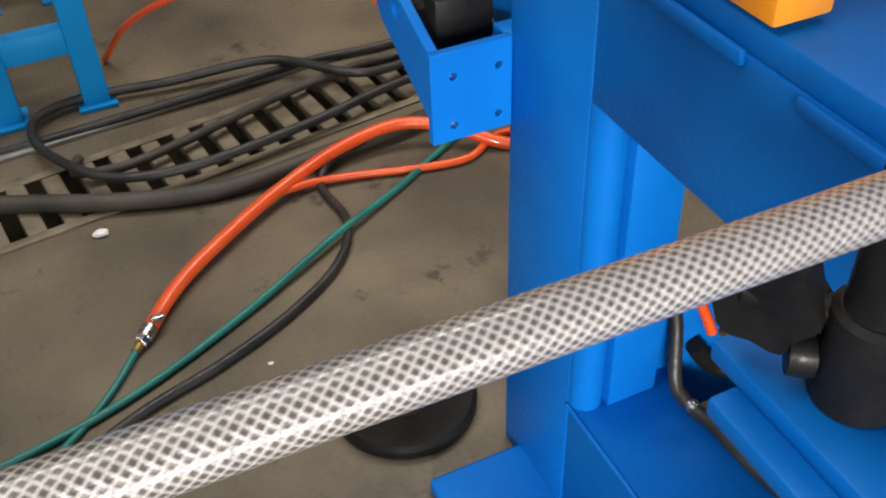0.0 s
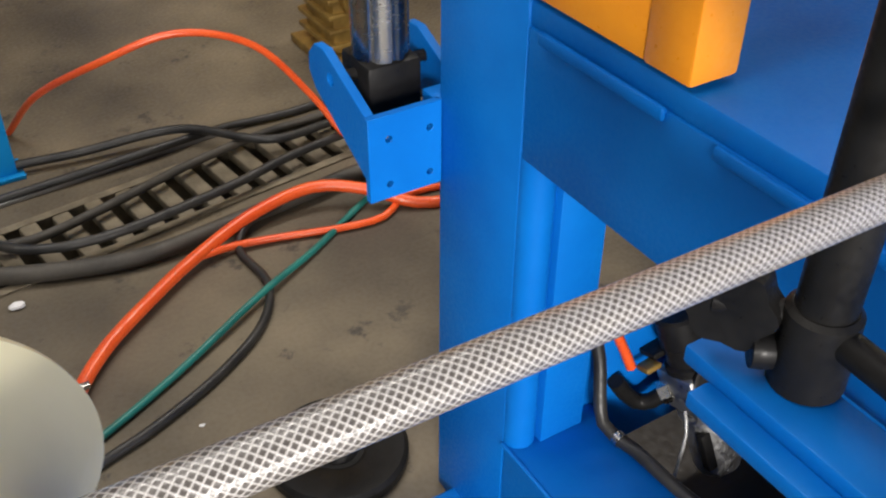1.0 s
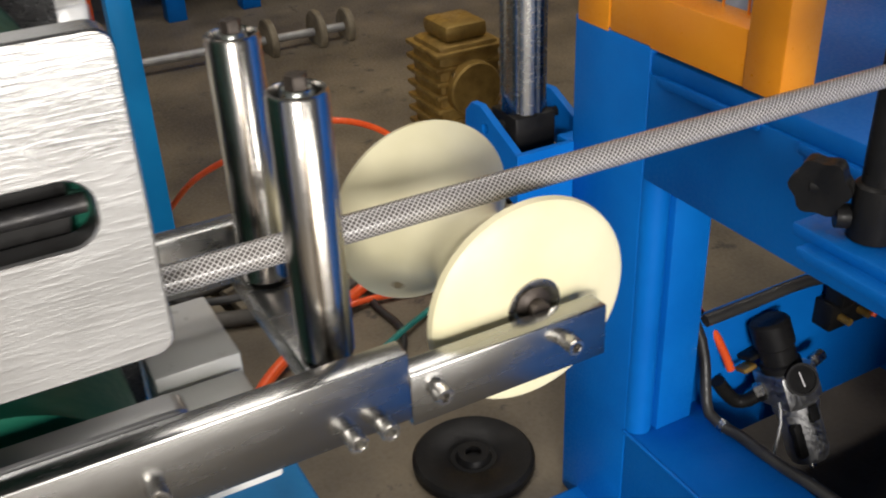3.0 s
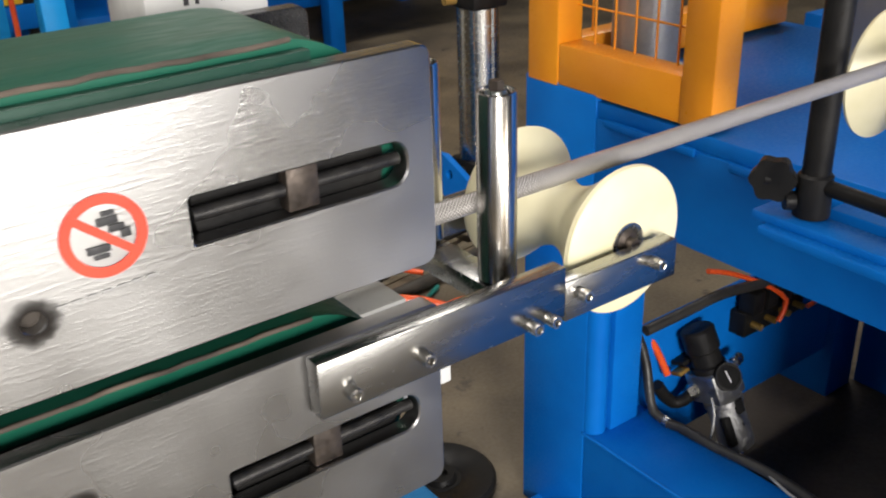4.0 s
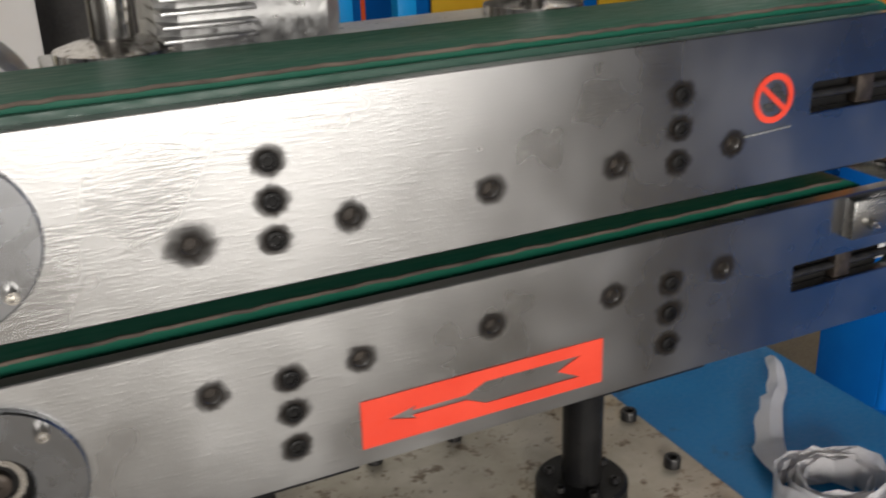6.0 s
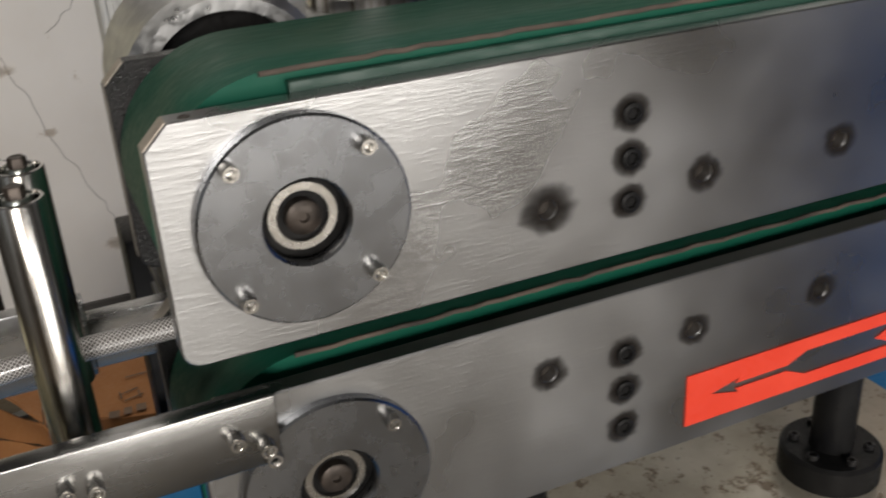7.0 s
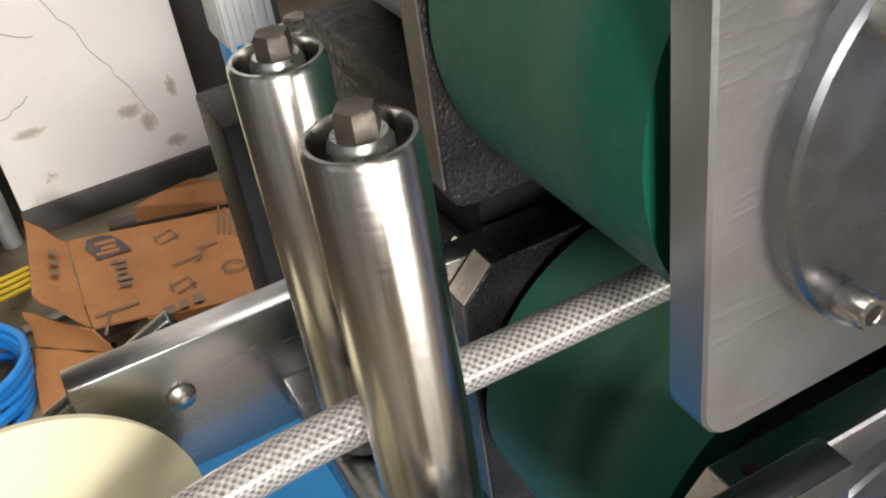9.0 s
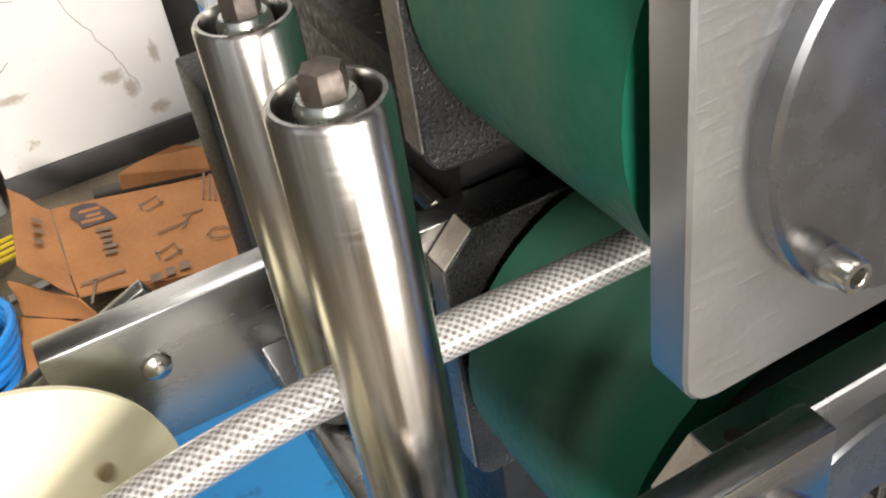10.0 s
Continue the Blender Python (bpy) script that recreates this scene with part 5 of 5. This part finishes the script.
def carton():
    th = thing("cardboard_box", (-1.2, 1.85, 0), "flattened brown cardboard box with dark print", "box")
    z = 0.17

    def sheet(name, pts, label=""):
        b = bmesh.new()
        vs = [b.verts.new(p) for p in pts]
        b.faces.new(vs)
        bmesh.ops.subdivide_edges(b, edges=b.edges[:], cuts=5, use_grid_fill=True)
        rnd = random.Random(len(name) + int(abs(pts[0][0]) * 100))
        for v in b.verts:
            v.co += Vector((rnd.uniform(-1, 1), rnd.uniform(-1, 1), rnd.uniform(-1, 1))) * 0.0025
        bmesh.ops.solidify(b, geom=b.faces[:], thickness=0.005)
        return part(name, b, CARD, th, label)

    ax, ay = Vector((0.949, -0.315, 0)), Vector((0.048, 0.999, 0)).normalized()
    corner = Vector((-1.335, 1.608, z))
    at = lambda u, v, h=0.0: corner + u * ax + v * ay + Vector((0, 0, h))
    top = sheet("top_panel", [at(0, 0), at(0.55, 0), at(0.55, 0.395), at(0, 0.395)], "printed cardboard panel")
    sheet("front_panel", [at(0.12, -0.004), at(0.55, -0.004), at(0.55, -0.03, 0.004 - z), at(0.12, -0.03, 0.004 - z)])
    side = sheet("side_flap", [at(-0.004, 0.01), at(-0.004, 0.392), (-1.391, 2.098, 0.22), (-1.428, 1.752, 0.215)], "raised cardboard flap")
    sheet("inner_flap", [at(-0.002, -0.004), at(0.03, -0.02, -0.06), (-1.46, 1.74, 0.085), (-1.467, 1.854, 0.12)])
    sheet("low_panel", [(-1.477, 1.748, 0.09), at(0.03, -0.03, -0.06), (-1.30, 1.56, 0.02), (-1.503, 1.599, 0.008)])
    sheet("back_panel", [at(0, 0.399), at(0.55, 0.399), at(0.55, 0.41, 0.004 - z), at(0, 0.41, 0.004 - z)])
    b = bmesh.new()
    flap = [(-1.147, 1.968, 0.172), (-1.138, 1.985, 0.208), (-1.10, 1.99, 0.214), (-1.06, 1.985, 0.222), (-0.985, 1.97, 0.236), (-0.93, 1.94, 0.222), (-0.90, 1.905, 0.20), (-0.895, 1.885, 0.172)]
    near = [b.verts.new(p) for p in flap]
    b.faces.new(near)
    bmesh.ops.solidify(b, geom=b.faces[:], thickness=0.005)
    back = part("back_flap", b, CARD, th, "torn upright cardboard flap")

    def printed(name, u, v, w, h, turn=0.0, material=PRINT, owner=top):
        p = at(u, v, 0.0052)
        return part(name, box(-w / 2, w / 2, -h / 2, h / 2, 0, 0.0012, turn=pose(p.x, p.y, p.z, 0, 0, -18.4 + turn)), material, owner)

    b = bmesh.new()
    lg = [(0.05, 0.30), (0.036, 0.335), (0.045, 0.372), (0.075, 0.382), (0.105, 0.372), (0.125, 0.335), (0.14, 0.285), (0.055, 0.268)]
    lo, hi = [[b.verts.new(at(u, v, d)) for u, v in lg] for d in (0.0045, 0.0062)]
    b.faces.new(lo), b.faces.new(hi)
    for i in range(len(lg)):
        b.faces.new((lo[i], lo[(i + 1) % len(lg)], hi[(i + 1) % len(lg)], hi[i]))
    emblem = part("emblem", b, NAVY, top, "faded dark blue printed emblem")
    for u, v, w in ((0.085, 0.345, 0.05), (0.09, 0.318, 0.035), (0.085, 0.295, 0.055)):
        p = at(u, v, 0.0063)
        part("print_bar", box(-w / 2, w / 2, -0.007, 0.007, 0, 0.0006, turn=pose(p.x, p.y, p.z, 0, 0, -14)), CARD, emblem)
    for i in range(5):
        printed("print_bar", 0.10 + 0.002 * (i % 2), 0.245 - 0.026 * i, 0.036 - 0.008 * (i % 3), 0.014)
    printed("print_bar", 0.062, 0.045, 0.10, 0.007, 12), printed("print_bar", 0.034, 0.0, 0.007, 0.085)
    for i in range(5):
        printed("print_bar", 0.365 + 0.012 * i, 0.345 - 0.010 * i, 0.005, 0.12)
    # line drawings: tilted squares, a zigzag and a ring of short strokes
    for u, v in ((0.225, 0.315), (0.215, 0.09)):
        for w, h, a, du, dv in ((0.05, 0.004, 35, 0, 0.016), (0.05, 0.004, 35, 0.01, -0.016), (0.004, 0.035, 20, -0.022, 0), (0.004, 0.035, 20, 0.026, 0)):
            printed("print_bar", u + du, v + dv, w, h, a)
    for u, v, w, a in ((0.25, 0.19, 0.07, 20), (0.285, 0.2, 0.05, 75), (0.31, 0.235, 0.05, 10)):
        printed("print_bar", u, v, w, 0.005, a)
    for i in range(7):
        t = i * math.tau / 7
        printed("print_bar", 0.345 + 0.025 * math.cos(t), 0.125 + 0.022 * math.sin(t), 0.022, 0.004, math.degrees(t) + 90)
    for i, w in enumerate((0.026, 0.02, 0.024)):
        printed("print_bar", 0.17 + 0.034 * i, -0.0 + 0.012 * i, w, 0.03, 10)
    for i in range(6):
        u = i / 5
        part("print_bar", box(-0.005, 0.005, -0.0012, 0.0, -0.014, 0.014, turn=pose(-1.09 + 0.125 * u, 1.9765 - 0.012 * u, 0.192 + 0.006 * u, 0, 0, -12)), PRINT, back)
    for i in range(3):
        part("print_bar", box(-0.010, 0.010, -0.012, 0.012, 0, 0.0012, turn=pose(-1.368 + 0.006 * i, 1.83 + 0.045 * i, 0.204, 0, 32, 10)), PRINT, side)
    co = thing("blue_hose_coil", (-1.62, 1.75, 0), "coil of blue hose lying on the floor", "hose")
    pts = []
    for i in range(90):
        t = i * 0.45
        pts.append((-1.62 + (0.13 + 0.01 * math.sin(i * 1.3)) * math.cos(t), 1.72 + (0.15 + 0.012 * math.sin(i * 0.7)) * math.sin(t), 0.012 + 0.0014 * i))
    part("coil", tube(pts, 0.010, 8, step=0.03), BLUECABLE, co)
    for k in range(4):
        ob = part("yellow_cable", tube([(-1.9, 1.78 + 0.03 * k, 0.15 + 0.012 * k), (-1.65, 1.90 + 0.03 * k, 0.16), (-1.52, 1.99 + 0.03 * k, 0.09), (-1.44, 2.12 + 0.03 * k, 0.02)], 0.007, 8), YELLOWCABLE)
        solid(ob, (-1.65, 1.9 + 0.03 * k, 0.0), "yellow cable lying over the floor", "cable", "yellow cables")


carton()


def rear_parts():
    """Upright aluminium profile and clutter behind the outlet end."""
    pr = thing("aluminium_profile", (-1.06, 0.66, 0.80), "upright aluminium profile cylinder behind the puller", "profile")
    pf = part("profile", box(-1.10, -1.045, 0.62, 0.68, 1.085, 1.75, 0.006), GREYPAINT, pr)
    for dx in (-0.022, -0.008, 0.008, 0.022):
        part("rib", box(-1.0725 + dx - 0.003, -1.0725 + dx + 0.003, 0.614, 0.6195, 1.085, 1.75, 0.001), GREYPAINT, pf)
    part("blue_foot", box(-1.095, -1.05, 0.625, 0.675, 1.02, 1.085, 0.004), LIGHTBLUE, pr)
    part("stand", box(-1.13, -1.01, 0.60, 0.70, 0.0, 1.02, 0.004), BLACK, pr)


rear_parts()


def outlet_tab():
    th = thing("wiper_tab", (-1.31, 0.05, 1.20), "bent aluminium strip on the outlet arm", "strip")
    part("strip", box(-0.055, 0.04, -0.004, 0.004, -0.0065, 0.0065, 0.001, turn=pose(-1.31, 0.052, 1.201, 0, -23, 0)), ALU, th)


outlet_tab()

SPIN = 430.0


def motions():
    for u, ob in hose:
        times = (0, 10) if u >= FREE else [i / 4 for i in range(41)]
        walk(ob, [(t, hose_at(u - SPEED * t)) for t in times])
    for k, ob in enumerate(rollers):
        p = ob.location.copy()
        rate = SPIN * (0.0255 / 0.029 if k == 2 else 1)
        walk(ob, [(i / 6, pose(p.x, p.y, p.z) @ pose(0, 0, 0, 0, -(40 * k + rate * i / 6), 0)) for i in range(61)])


motions()
